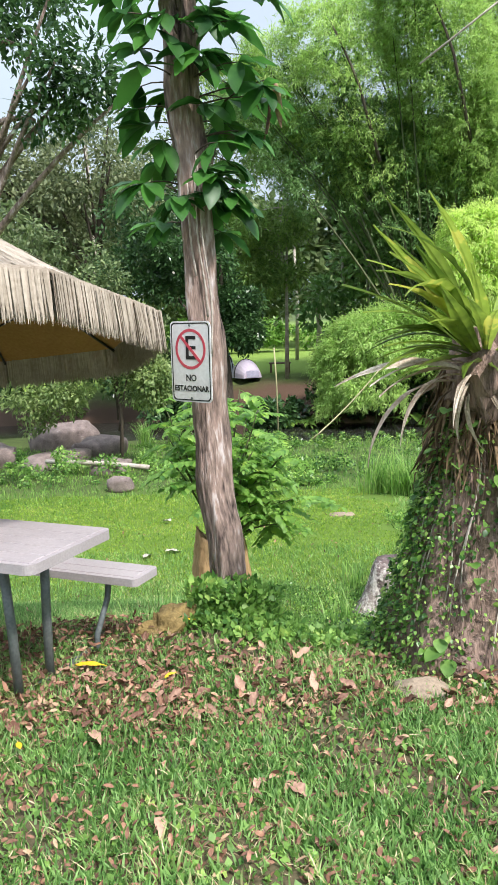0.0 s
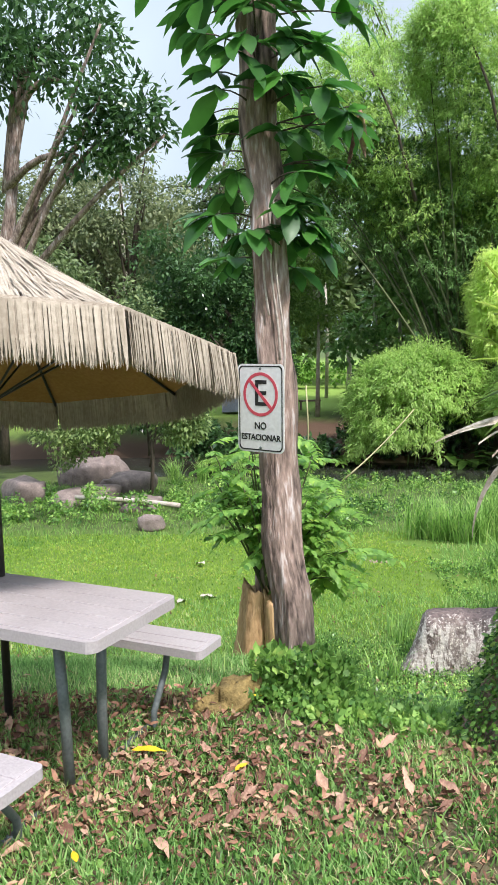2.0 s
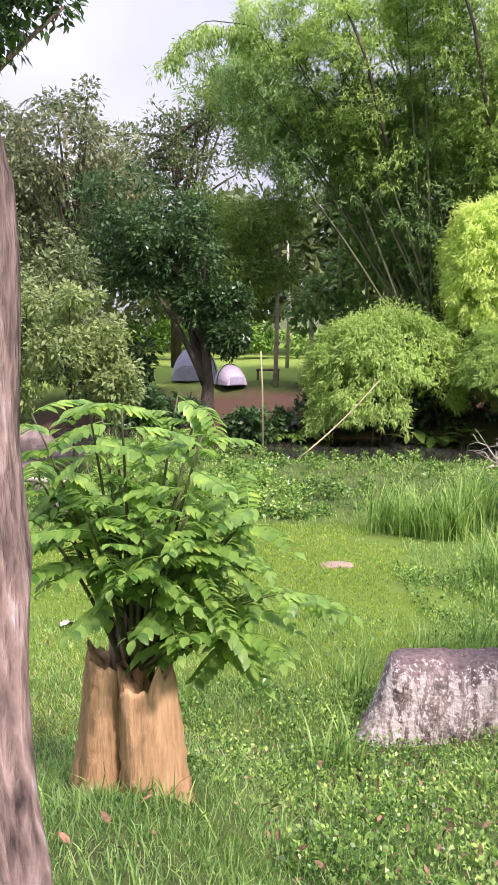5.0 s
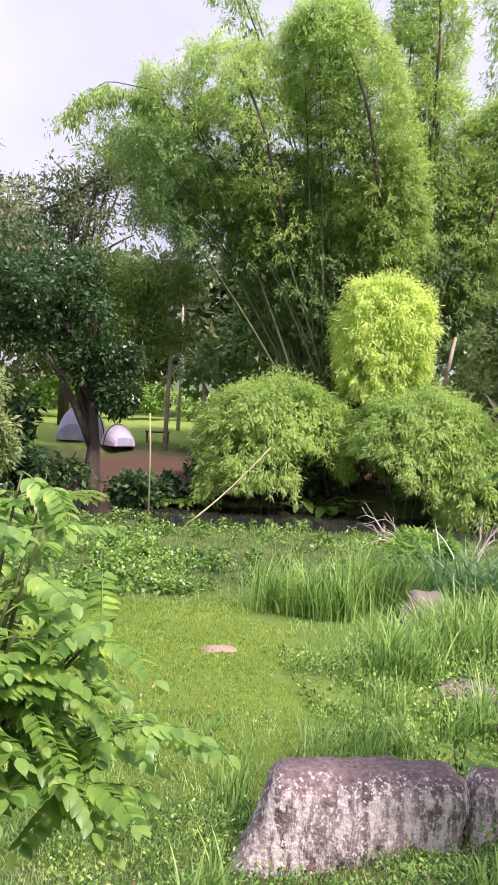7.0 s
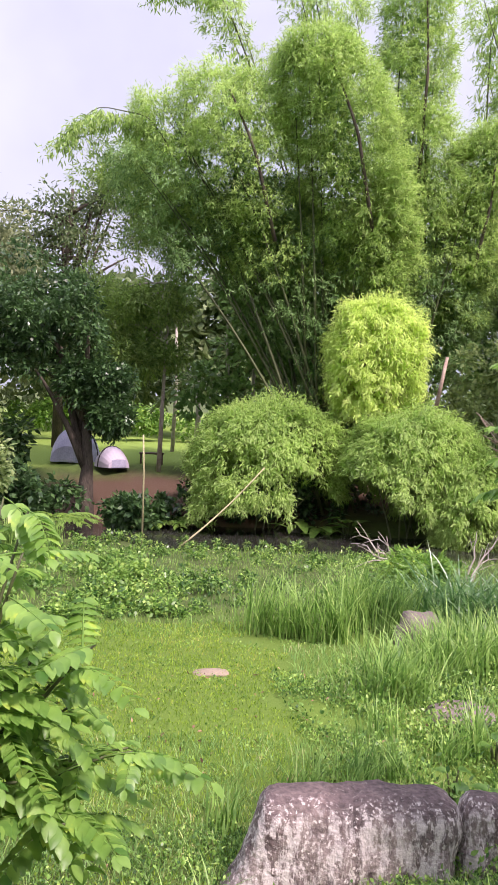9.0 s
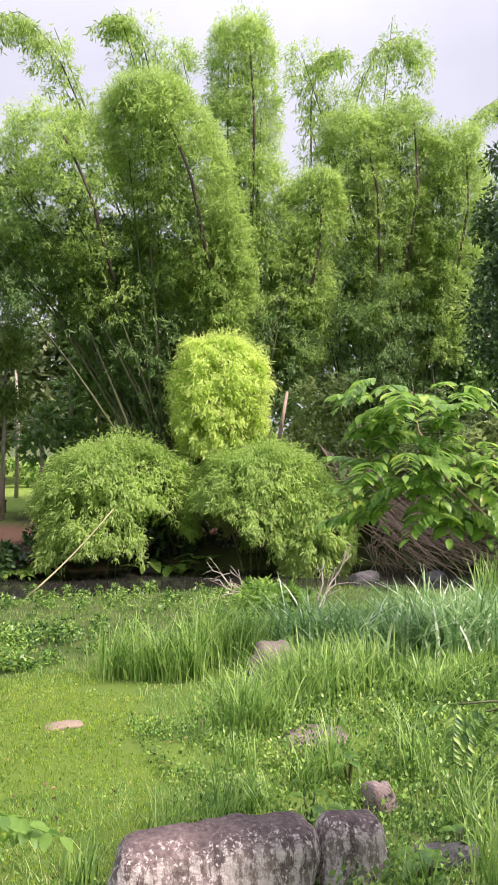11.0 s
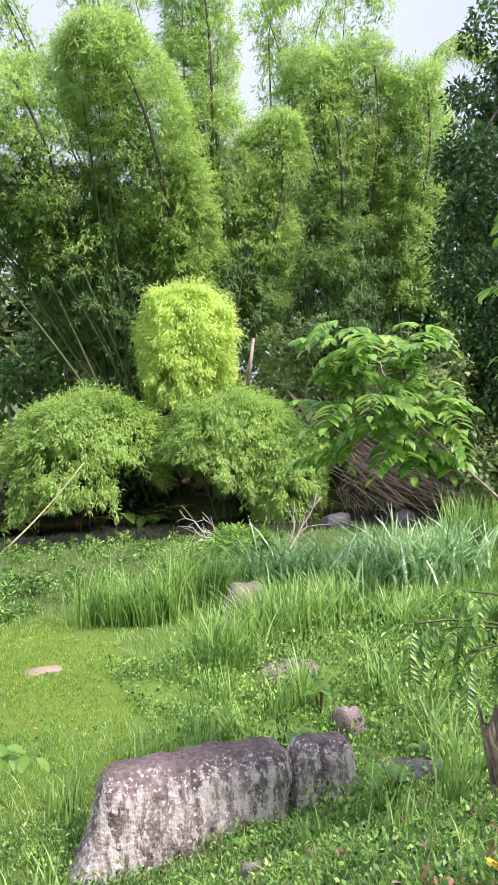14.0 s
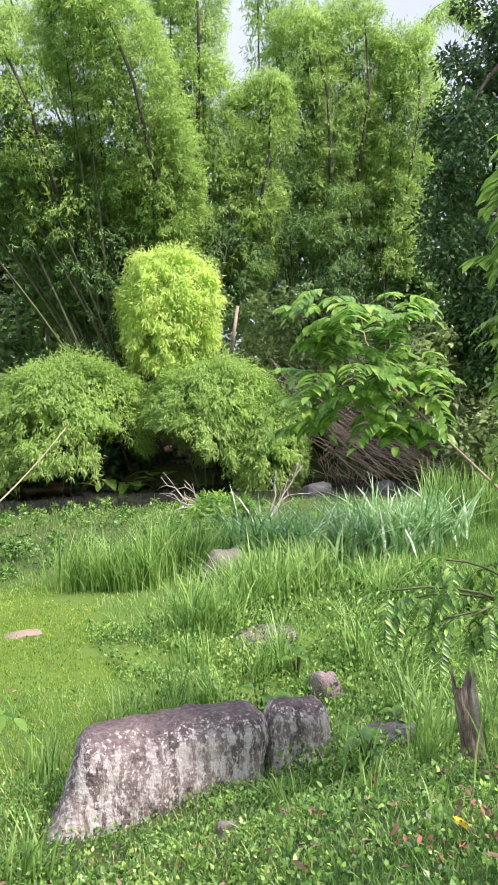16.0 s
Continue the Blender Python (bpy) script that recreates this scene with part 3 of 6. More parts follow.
link("trunk", fluted_trunk(), M_BARK, tree)
for dx, dy, z0, z1 in ((0.02, -0.105, 1.72, 2.5), (-0.02, -0.11, 1.95, 2.45), (0.045, -0.1, 1.5, 2.6)):
    zs = np.linspace(z0, z1, 14)
    cx = np.interp(zs, [p[2] for p in TRUNK], [p[0] for p in TRUNK]) + 0.15
    limb("aerial_root", np.stack([cx + dx + 0.006 * np.sin(zs * 11), np.full(14, 0.2 + dy - 0.01) + 0 * zs, zs], 1), [0.007, 0.005], M_TWIG, tree, 5, "pale thin aerial root")
TL = [leaf_data("leaf", ln, w, dr, 0.25, M_TREELEAF, 8, 0.03, 0.8, 1.25) for ln, w, dr in ((0.19, 0.085, 0.25), (0.22, 0.1, 0.4), (0.16, 0.08, 0.15))]
for k in range(70):
    z = random.uniform(2.15, 3.9)
    a = random.uniform(0, 2 * math.pi)
    if k < 30:
        a = random.uniform(math.pi * 1.05, math.pi * 1.95)
    reach = random.uniform(0.04, 0.4) * (1.0 if z > 2.5 else 0.5)
    c = Vector((np.interp(z, [p[2] for p in TRUNK], [p[0] for p in TRUNK]) + 0.15, 0.2, z))
    tip = c + Vector((math.cos(a) * (0.09 + reach), math.sin(a) * (0.09 + reach) * 0.8, 0.04))
    limb("twig", arc(c, tip, 0.03, 5), [0.006, 0.003], M_BARK_DARK, tree, 5)
    for n in range(random.randint(5, 7)):
        b = a + random.uniform(-1.9, 1.9)
        place("leaf", random.choice(TL), aim(tip, (math.cos(b), math.sin(b), random.uniform(-0.75, 0.15)), scale=random.uniform(0.8, 1.15), roll=random.uniform(-0.4, 0.4)), tree)
DEADLEAF = leaf_data("withered_leaf", 0.26, 0.05, 0.1, 0.9, M_LITTER1, 7, 0.15)
limb("twig", arc((0.06, 0.2, 2.9), (0.34, 0.12, 2.98), 0.03, 5), [0.005, 0.003], M_BARK_DARK, tree, 5)
place("withered_leaf", DEADLEAF, aim((0.34, 0.12, 2.98), (0.1, 0, -1), (0, 1, 0)), tree)
place("withered_leaf", DEADLEAF, aim((0.3, 0.1, 2.85), (-0.1, 0.1, -1), (1, 0, 0), 0.8), tree)


# ---- the parking sign ----
def plate_bm(w, h, t, r, n=6, hole=None):
    bm = bmesh.new()
    ring = []
    for cx, cz, a0 in ((w / 2 - r, h / 2 - r, 0), (-w / 2 + r, h / 2 - r, 90), (-w / 2 + r, -h / 2 + r, 180), (w / 2 - r, -h / 2 + r, 270)):
        for k in range(n + 1):
            a = radians(a0 + 90 * k / n)
            ring.append((cx + r * math.cos(a), cz + r * math.sin(a)))
    f = [bm.verts.new((x, -t, z)) for x, z in ring]
    b = [bm.verts.new((x, 0, z)) for x, z in ring]
    if hole:
        fi = [bm.verts.new((x * (w - 2 * hole) / w, -t, z * (h - 2 * hole) / h)) for x, z in ring]
        bi = [bm.verts.new((x * (w - 2 * hole) / w, 0, z * (h - 2 * hole) / h)) for x, z in ring]
        for k in range(len(ring)):
            m = (k + 1) % len(ring)
            bm.faces.new((f[k], f[m], fi[m], fi[k]))
            bm.faces.new((fi[k], fi[m], bi[m], bi[k]))
            bm.faces.new((f[m], f[k], b[k], b[m]))
    else:
        bm.faces.new(f)
        bm.faces.new(b[::-1])
        for k in range(len(ring)):
            m = (k + 1) % len(ring)
            bm.faces.new((f[m], f[k], b[k], b[m]))
    return bm


def annulus(r0, r1, t, n=48):
    bm = bmesh.new()
    rows = [[bm.verts.new((r * math.cos(2 * math.pi * k / n), y, r * math.sin(2 * math.pi * k / n))) for k in range(n)] for r, y in ((r0, 0), (r0, -t), (r1, -t), (r1, 0))]
    for a, b in zip(rows, rows[1:]):
        for k in range(n):
            bm.faces.new((a[k], a[(k + 1) % n], b[(k + 1) % n], b[k]))
    return bm


def bar(x0, z0, x1, z1, w, t):
    bm = bmesh.new()
    bmesh.ops.create_cube(bm, size=1)
    ln = math.hypot(x1 - x0, z1 - z0)
    bmesh.ops.transform(bm, verts=bm.verts, matrix=Matrix.Translation(((x0 + x1) / 2, -t / 2, (z0 + z1) / 2)) @ Matrix.Rotation(-math.atan2(z1 - z0, x1 - x0), 4, "Y") @ Matrix.Diagonal((ln, t, w, 1)))
    return bm


def words(name, text, size, x, z, parent, material, y):
    cu = bpy.data.curves.new(name, "FONT")
    cu.body, cu.size, cu.align_x, cu.align_y, cu.extrude = text, size, "CENTER", "CENTER", 0.0006
    cu.offset = 0.0012
    ob = new(name, cu)
    cu.materials.append(material)
    ob.parent = parent
    ob.matrix_basis = pose(x, y, z, 90, 0, 0)
    return ob


sign = thing("parking_sign", "white no-parking sign with red ring fixed to the tree", "sign")
sign.matrix_world = pose(-0.335, 4.355, 1.475, 0, 1.0, -38)
part("plate", plate_bm(0.305, 0.457, 0.004, 0.03), M_SIGN, sign)
o = part("border", plate_bm(0.287, 0.439, 0.0012, 0.024, hole=0.006), M_BLACK, sign, "thin black border line")
o.location = (0, -0.004, 0)
o = part("ring", annulus(0.098, 0.114, 0.0012), M_RED, sign, "faded red ring")
o.location = (0, -0.004, 0.072)
o = part("slash", bar(-0.07, 0.07, 0.07, -0.07, 0.017, 0.0022), M_RED, sign, "red diagonal slash")
o.location = (0, -0.004, 0.072)
words("letter", "E", 0.19, 0.0, 0.072, sign, M_BLACK, -0.0048)
words("lettering", "NO", 0.05, 0.0, -0.092, sign, M_BLACK, -0.0048)
words("lettering", "ESTACIONAR", 0.043, 0.0, -0.152, sign, M_BLACK, -0.0048)
for z in (0.205, -0.205):
    bm = bmesh.new()
    bmesh.ops.create_cone(bm, segments=10, radius1=0.008, radius2=0.006, depth=0.006, cap_ends=True)
    bmesh.ops.transform(bm, verts=bm.verts, matrix=pose(0, -0.006, z, 90))
    part("bolt", bm, M_STEEL, sign)


# ---- the tree on the bank that carries a nest fern ----
fern_tree = thing("fern_tree", "thick fibrous trunk overgrown with ivy on the bank", "tree", at=(1.03, 3.72, 0))


def matted_trunk():
    zs = np.linspace(-0.2, 1.62, 64)
    cx = np.interp(zs, [-0.2, 0, 0.6, 1.2, 2, 3.6], [-0.02, 0, 0.04, 0.1, 0.16, 0.2])
    rad = np.interp(zs, [-0.2, 0, 0.25, 0.6, 1.0, 1.4, 3.6], [0.5, 0.43, 0.34, 0.27, 0.21, 0.17, 0.13])
    a = np.linspace(0, 2 * math.pi, 56, endpoint=False)
    r = rad[:, None] * (1 + 0.06 * np.sin(5 * a[None] + zs[:, None]) + 0.05 * np.sin(13 * a[None] + 3 * zs[:, None]) + 0.035 * rng.normal(size=(64, 56)))
    v = np.stack([cx[:, None] + r * np.cos(a), r * np.sin(a), np.repeat(zs[:, None], 56, 1)], -1)
    i, j = np.meshgrid(np.arange(63), np.arange(56), indexing="ij")
    f = np.stack([i * 56 + j, i * 56 + (j + 1) % 56, (i + 1) * 56 + (j + 1) % 56, (i + 1) * 56 + j], -1).reshape(-1, 4)
    return arrays("trunk", v.reshape(-1, 3), f, True)


link("trunk", matted_trunk(), M_ROOT, fern_tree)


def trunk_point(a, z, out=0.0):
    cx = np.interp(z, [-0.2, 0, 0.6, 1.2, 2, 3.6], [-0.02, 0, 0.04, 0.1, 0.16, 0.2])
    r = np.interp(z, [-0.2, 0, 0.25, 0.6, 1.0, 1.4, 3.6], [0.5, 0.43, 0.34, 0.27, 0.21, 0.17, 0.13]) + out
    return np.stack([cx + r * np.cos(a), r * np.sin(a), z], -1)


n = 6800
a, z = rng.uniform(2.2, 5.0, n), rng.power(0.8, n) * 1.25
keep = rng.random(n) < np.interp(a, [2.2, 3.6, 4.2, 5.0], [1, 1, 0.3, 0.07])
a, z = a[keep], z[keep]
n = len(a)
p = trunk_point(a, z, rng.uniform(0.0, 0.07, n) * (1.3 - 0.5 * z))
d = np.stack([np.cos(a), np.sin(a), -0.6 + 0 * a], 1) + rng.normal(size=(n, 3)) * 0.6
ln = rng.uniform(0.012, 0.026, n) * rng.choice([1.0, 1.0, 1.7], n)
link("ivy", arrays("ivy", *scatter(OVAL, p, d, ln, ln * 0.8)), M_IVY, fern_tree, "small-leaved green ivy")["kind"] = "stuff"
for k in range(26):
    a0 = random.uniform(2.4, 5.2)
    zz = np.linspace(random.uniform(0.7, 1.4), random.uniform(-0.05, 0.5), 12)
    limb("hanging_root", trunk_point(a0 + 0.12 * np.sin(zz * 5 + k), zz, 0.012), [0.006, 0.003], M_ROOT if k % 3 else M_TWIG, fern_tree, 5)

BIG_IVY = leaf_data("ivy_leaf", 0.1, 0.085, 0.2, 0.2, M_WEED, 7, 0.03, 0.7)
for a0, z0, s0 in ((4.9, 0.95, 1.2), (5.0, 0.86, 1.4), (4.85, 0.78, 1.1), (5.05, 1.05, 1.0), (4.45, 0.55, 0.8), (4.6, 0.48, 0.7), (4.2, 0.16, 1.1), (4.3, 0.12, 0.9), (4.15, 0.2, 0.8), (4.0, 1.0, 0.7), (3.9, 1.15, 0.8), (3.7, 1.25, 0.9), (4.3, 1.2, 0.8), (3.5, 1.05, 0.7)):
    q = trunk_point(a0, z0, 0.05)
    place("ivy_leaf", BIG_IVY, aim(q, (math.cos(a0) + random.uniform(-0.8, 0.8), math.sin(a0), random.uniform(-0.6, 0.2)), scale=s0), fern_tree)
limb("twig", [(0.12, 0.0, 1.6), (0.9, -0.3, 2.4), (0.75, -0.38, 3.5), (0.04, -0.42, 2.93), (-0.3, -0.42, 2.69)], [0.007, 0.004], M_TWIG, fern_tree, 6, "thin pale bare twig")

fern = thing("birds_nest_fern", "large yellow-green nest fern with withered fronds on a trunk", "fern", at=(1.1, 3.6, 1.46))


def frond_data(name, length, width, bend, material, seed, n=16):
    """A long strap frond arching away along x, wavy at its edges, with a rib."""
    r = random.Random(seed)
    bm = bmesh.new()
    rows, x, z, pitch = [], 0.0, 0.0, 0.0
    for i in range(n + 1):
        s = i / n
        w = width / 2 * min(1, 0.25 + 1.6 * s) * (1 - max(0, s - 0.55) / 0.45 * 0.93)
        wob = [0.12 * w * math.sin(i * 1.9 + seed + q) + r.uniform(-0.08, 0.08) * w for q in (0, 1.5)]
        rows.append([bm.verts.new((x, -w, z + 0.3 * w + wob[0])), bm.verts.new((x, -0.12 * w, z)), bm.verts.new((x, 0, z + 0.012)), bm.verts.new((x, 0.12 * w, z)), bm.verts.new((x, w, z + 0.3 * w + wob[1]))])
        pitch = -bend * s
        x += length / n * math.cos(pitch)
        z += length / n * math.sin(pitch)
    for a, b in zip(rows, rows[1:]):
        for k in range(4):
            bm.faces.new((a[k], a[k + 1], b[k + 1], b[k]))
    mesh = bpy.data.meshes.new(name)
    bm.to_mesh(mesh)
    bm.free()
    mesh.materials.append(material)
    mesh.shade_smooth()
    return mesh


FR = [frond_data("frond", 0.95, 0.1, b, M_FERN, k) for k, b in enumerate((0.2, 0.45, 0.8, 1.1))]
DF = [frond_data("withered_frond", 0.78, 0.06, b, M_DEADFROND, 10 + k) for k, b in enumerate((0.8, 1.3, 1.9))]
FERN_AT = Vector((1.1, 3.6, 1.46))


def clear(data, m):
    """True where a frond keeps off the footpath beside the trunk."""
    for v in data.vertices:
        p = FERN_AT + m @ v.co
        if p.y > 3.6 + max(0, p.x - 0.45) * 0.75 or (p.x < 0.36 and 1.1 < p.z < 1.85) or (p.x < 0.55 and p.y > 3.5):
            return False
    return True


def put_fronds(name, kinds, count, az0, az1, el0, el1, low, high, s0, s1, roll):
    n = 0
    for tries in range(2500):
        if n >= count:
            break
        az, el = radians(random.uniform(az0, az1)), radians(random.uniform(el0, el1))
        m = aim((0.06 * math.cos(az), 0.06 * math.sin(az), random.uniform(low, high)), (math.cos(az) * math.cos(el), math.sin(az) * math.cos(el), math.sin(el)), scale=random.uniform(s0, s1), roll=random.uniform(-roll, roll))
        data = random.choice(kinds)
        if clear(data, m):
            place(name, data, m, fern)
            n += 1


put_fronds("frond", FR, 7, 170, 215, 15, 45, 0.0, 0.1, 0.55, 0.72, 0.5)
put_fronds("frond", FR, 8, 170, 250, 30, 60, 0.0, 0.1, 0.55, 0.9, 0.5)
put_fronds("frond", FR, 5, 200, 330, 50, 75, 0.0, 0.1, 0.5, 0.75, 0.5)
put_fronds("frond", FR, 5, 190, 300, 0, 35, -0.08, 0.05, 0.45, 0.7, 0.7)
put_fronds("frond", FR, 7, -60, 60, 25, 65, 0.0, 0.1, 0.7, 1.0, 0.3)
put_fronds("frond", FR, 5, 180, 260, 25, 60, 0.0, 0.1, 0.5, 0.8, 0.7)
put_fronds("withered_frond", DF, 5, 170, 215, 5, 35, -0.12, 0.0, 0.6, 1.0, 0.8)
put_fronds("withered_frond", DF, 4, 190, 285, -30, 15, -0.12, 0.0, 0.3, 0.6, 0.8)
put_fronds("frond", FR, 5, 165, 240, 35, 65, 0.1, 0.25, 0.6, 0.9, 0.6)
bm = bmesh.new()
bmesh.ops.create_icosphere(bm, subdivisions=3, radius=0.17)
for v in bm.verts:
    v.co = Vector((v.co.x, v.co.y, v.co.z * 1.2 - 0.1)) * (1 + 0.3 * noise.noise(v.co * 14))
m = 620
a, z = rng.uniform(2.4, 5.4, m), rng.uniform(1.0, 1.5, m)
p = trunk_point(a, z, rng.uniform(0.0, 0.05, m)) - np.array([0.07, -0.12, 1.46])
d = np.stack([np.cos(a) * 0.35, np.sin(a) * 0.35, -1 + 0 * a], 1) + rng.normal(size=(m, 3)) * 0.25
link("dead_fronds", arrays("dead_fronds", *scatter(BLADE, p, d, rng.uniform(0.08, 0.26, m), rng.uniform(0.008, 0.022, m))), M_LITTER2, fern, "brown hanging dead fronds")["kind"] = "stuff"
part("root_ball", bm, M_ROOT, fern, "brown matted root ball")


# ---- the picnic table ----
table = thing("picnic_table", "lilac-grey plastic picnic table with steel legs on the grass", "table")
TU, TV = Vector((0.40, 0.917, 0)).normalized(), Vector((-0.917, 0.40, 0)).normalized()
table.matrix_world = Matrix(((-TV.x, TU.x, 0, -0.69 - TU.x * 0.30), (-TV.y, TU.y, 0, 3.56 - TU.y * 0.30), (0, 0, 1, 0), (0, 0, 0, 1)))


def box(x0, x1, y0, y1, z0, z1, bevel=0.004, seg=2):
    bm = bmesh.new()
    bmesh.ops.create_cube(bm, size=1)
    bmesh.ops.transform(bm, verts=bm.verts, matrix=Matrix.Translation(((x0 + x1) / 2, (y0 + y1) / 2, (z0 + z1) / 2)) @ Matrix.Diagonal((x1 - x0, y1 - y0, z1 - z0, 1)))
    if bevel:
        bmesh.ops.bevel(bm, geom=bm.edges, offset=bevel, segments=seg, affect="EDGES")
    return bm


def slab(name, x0, x1, y0, y1, z, t, r, planks, parent):
    """A moulded top with rounded corners and shallow grooves between its planks."""
    w, h = x1 - x0, y1 - y0
    bm = plate_bm(w, h, t, r)
    bmesh.ops.transform(bm, verts=bm.verts, matrix=Matrix.Translation(((x0 + x1) / 2, (y0 + y1) / 2, z - t)) @ Matrix.Rotation(radians(-90), 4, "X"))
    bmesh.ops.recalc_face_normals(bm, faces=bm.faces)
    ob = part(name, bm, M_PLASTIC, parent)
    for k in range(planks):
        a, b = y0 + 0.025 + (h - 0.05) * k / planks, y0 + 0.025 + (h - 0.05) * (k + 1) / planks
        part("plank", box(x0 + 0.03, x1 - 0.03, a + 0.003, b - 0.003, z - 0.002, z + 0.004, 0.002, 1), M_PLASTIC, ob)
    return ob


slab("tabletop", -1.8, 0, -0.30, 0.30, 0.736, 0.045, 0.045, 5, table)
slab("bench", -1.75, 0.0, 0.47, 0.70, 0.42, 0.04, 0.03, 2, table)
slab("bench", -1.75, 0.0, -0.80, -0.57, 0.42, 0.04, 0.03, 2, table)
for x in (-0.28, -1.5):
    for y, ex in ((-0.12, 0.0), (0.1, 0.0)):
        limb("leg", [(x + ex, y, -0.03), (x + ex, y * 1.1, 0.35), (x, y * 1.3, 0.69)], [0.022], M_STEEL, table, 12)
    for s in (-1, 1):
        limb("bench_leg", [(x + 0.03, s * 0.45, -0.03), (x + 0.03, s * 0.46, 0.1), (x + 0.03, s * 0.57, 0.26), (x + 0.03, s * 0.6, 0.38)], [0.016], M_STEEL, table, 12)
    limb("ground_bar", [(x, -0.8, 0.02), (x, 0.5, 0.02)], [0.018], M_STEEL, table, 12)


# ---- the thatched umbrella ----
umbrella = thing("thatched_umbrella", "patio umbrella thatched with straw, tilted over the table", "umbrella", at=(-1.57, 3.88, 0.0))
UT = Matrix.Translation((0, 0, 1.73)) @ Matrix.Rotation(radians(-12), 4, "X")
UR, URISE, NS = 1.1, 0.63, 8


def canopy_point(a, s):
    k = math.cos(math.pi / NS) / math.cos((a % (2 * math.pi / NS)) - math.pi / NS)
    return UT @ Vector((UR * s * k * math.cos(a), UR * s * k * math.sin(a), URISE * (1 - s) - 0.03 * math.sin(math.pi * s)))


bm = bmesh.new()
rows = [[bm.verts.new(canopy_point(2 * math.pi * q / 64, max(s, 0.01) * 0.97)) for q in range(64)] for s in np.linspace(0, 1, 9)]
for a, b in zip(rows, rows[1:]):
    for q in range(64):
        bm.faces.new((a[q], a[(q + 1) % 64], b[(q + 1) % 64], b[q]))
for v in bm.verts:
    v.co.z -= 0.03
part("canopy", bm, M_CANOPY, umbrella, "orange-brown canopy cloth", True)


def thatch():
    pos, di, ln = [], [], []
    for s0, s1, n in ((0.0, 0.35, 1300), (0.3, 0.7, 3600), (0.6, 0.97, 5600)):
        for q in range(n):
            a, s = rng.uniform(0, 2 * math.pi), math.sqrt(rng.uniform(s0 ** 2, s1 ** 2))
            p = canopy_point(a, s)
            e = canopy_point(a + rng.normal() * 0.025, min(s + 0.25, 1.2))
            pos.append(p + Vector((0, 0, rng.uniform(0.0, 0.014))))
            di.append((e - p) + Vector((0, 0, rng.normal() * 0.01)))
            ln.append(min(rng.uniform(0.2, 0.36), (1.0 - s) * UR + 0.035))
    ln = np.array(ln)
    return scatter(STRAW, np.array(pos), np.array(di), ln, rng.uniform(0.006, 0.012, len(ln)), np.array([[0.0, 0.0, 1.0]]) + rng.normal(size=(len(ln), 3)) * 0.12)


link("thatch", arrays("thatch", *thatch()), M_THATCH, umbrella, "weathered straw thatch")["kind"] = "stuff"
for sec in range(NS):
    pos, di, ln = [], [], []
    for q in range(1900):
        a = 2 * math.pi * (sec + rng.uniform(0.015, 0.985)) / NS
        s = rng.uniform(0.955, 1.015)
        p = canopy_point(a, s)
        pos.append(p + Vector((math.cos(a), math.sin(a), 0)) * rng.uniform(0, 0.03) + Vector((0, 0, 0.03)))
        di.append(Vector((math.cos(a) * 0.12, math.sin(a) * 0.12, -1)) + Vector(rng.normal(size=3) * 0.014))
        ln.append(rng.uniform(0.19, 0.225))
    ln = np.array(ln)
    up = np.array([[math.cos(2 * math.pi * (sec + 0.5) / NS), math.sin(2 * math.pi * (sec + 0.5) / NS), 0.0]]).repeat(len(ln), 0) + rng.normal(size=(len(ln), 3)) * 0.05
    link("fringe", arrays("fringe", *scatter(STRAW, np.array(pos), np.array(di), ln, rng.uniform(0.008, 0.018, len(ln)), up)), M_THATCH, umbrella, "hanging straw fringe")["kind"] = "stuff"
for k in range(NS):
    a = 2 * math.pi * k / NS
    pts = [canopy_point(a, s) - Vector((0, 0, 0.045)) for s in np.linspace(0.03, 0.97, 8)]
    rib = limb("rib", pts, [0.008], M_RIB, umbrella, 6)
    limb("strut", [UT @ Vector((0.05 * math.cos(a), 0.05 * math.sin(a), -0.15)), canopy_point(a, 0.55) - Vector((0, 0, 0.05))], [0.006], M_RIB, rib, 6)
limb("pole", [(0, 0, -0.1), (0, 0, 1.8), UT @ Vector((0, 0, URISE))], [0.02], M_RIB, umbrella, 12)


# ---- the stump and the shrub that grows from it ----
SX, SY = -0.36, 6.95
SZ = gz(SX, SY)
stump = thing("tree_stump", "bare orange-brown hollow tree stump on the slope", "stump", at=(SX, SY, SZ))

stump.scale = (1.08, 1.12, 1.22)


def shell(name, cx, cy, w, d, h, lean, seed):
    zs = np.linspace(-0.15, 1, 22)
    a = np.linspace(0, 2 * math.pi, 30, endpoint=False)
    r = np.random.default_rng(seed)
    flare = np.interp(zs, [-0.15, 0.1, 0.4, 1], [1.25, 1.12, 1.0, 0.86])
    top = h * (0.9 + 0.08 * np.sin(2 * a + seed) + 0.045 * r.normal(size=30))
    rr = flare[:, None] * (1 + 0.1 * np.sin(3 * a + seed)[None] + 0.07 * np.sin(9 * a + 3 * zs[:, None]) + 0.03 * r.normal(size=(22, 30)))
    v = np.stack([cx + lean * zs[:, None] + w / 2 * rr * np.cos(a), cy + d / 2 * rr * np.sin(a), zs[:, None] * top[None]], -1)
    i, j = np.meshgrid(np.arange(21), np.arange(30), indexing="ij")
    f = np.stack([i * 30 + j, i * 30 + (j + 1) % 30, (i + 1) * 30 + (j + 1) % 30, (i + 1) * 30 + j], -1).reshape(-1, 4)
    vv = np.concatenate([v.reshape(-1, 3), v[-1].mean(0)[None] - np.array([[0, 0, 0.12]])])
    t = np.stack([21 * 30 + np.arange(30), 21 * 30 + (np.arange(30) + 1) % 30, np.full(30, len(vv) - 1)], 1)
    return arrays(name, vv, [f, t], True)


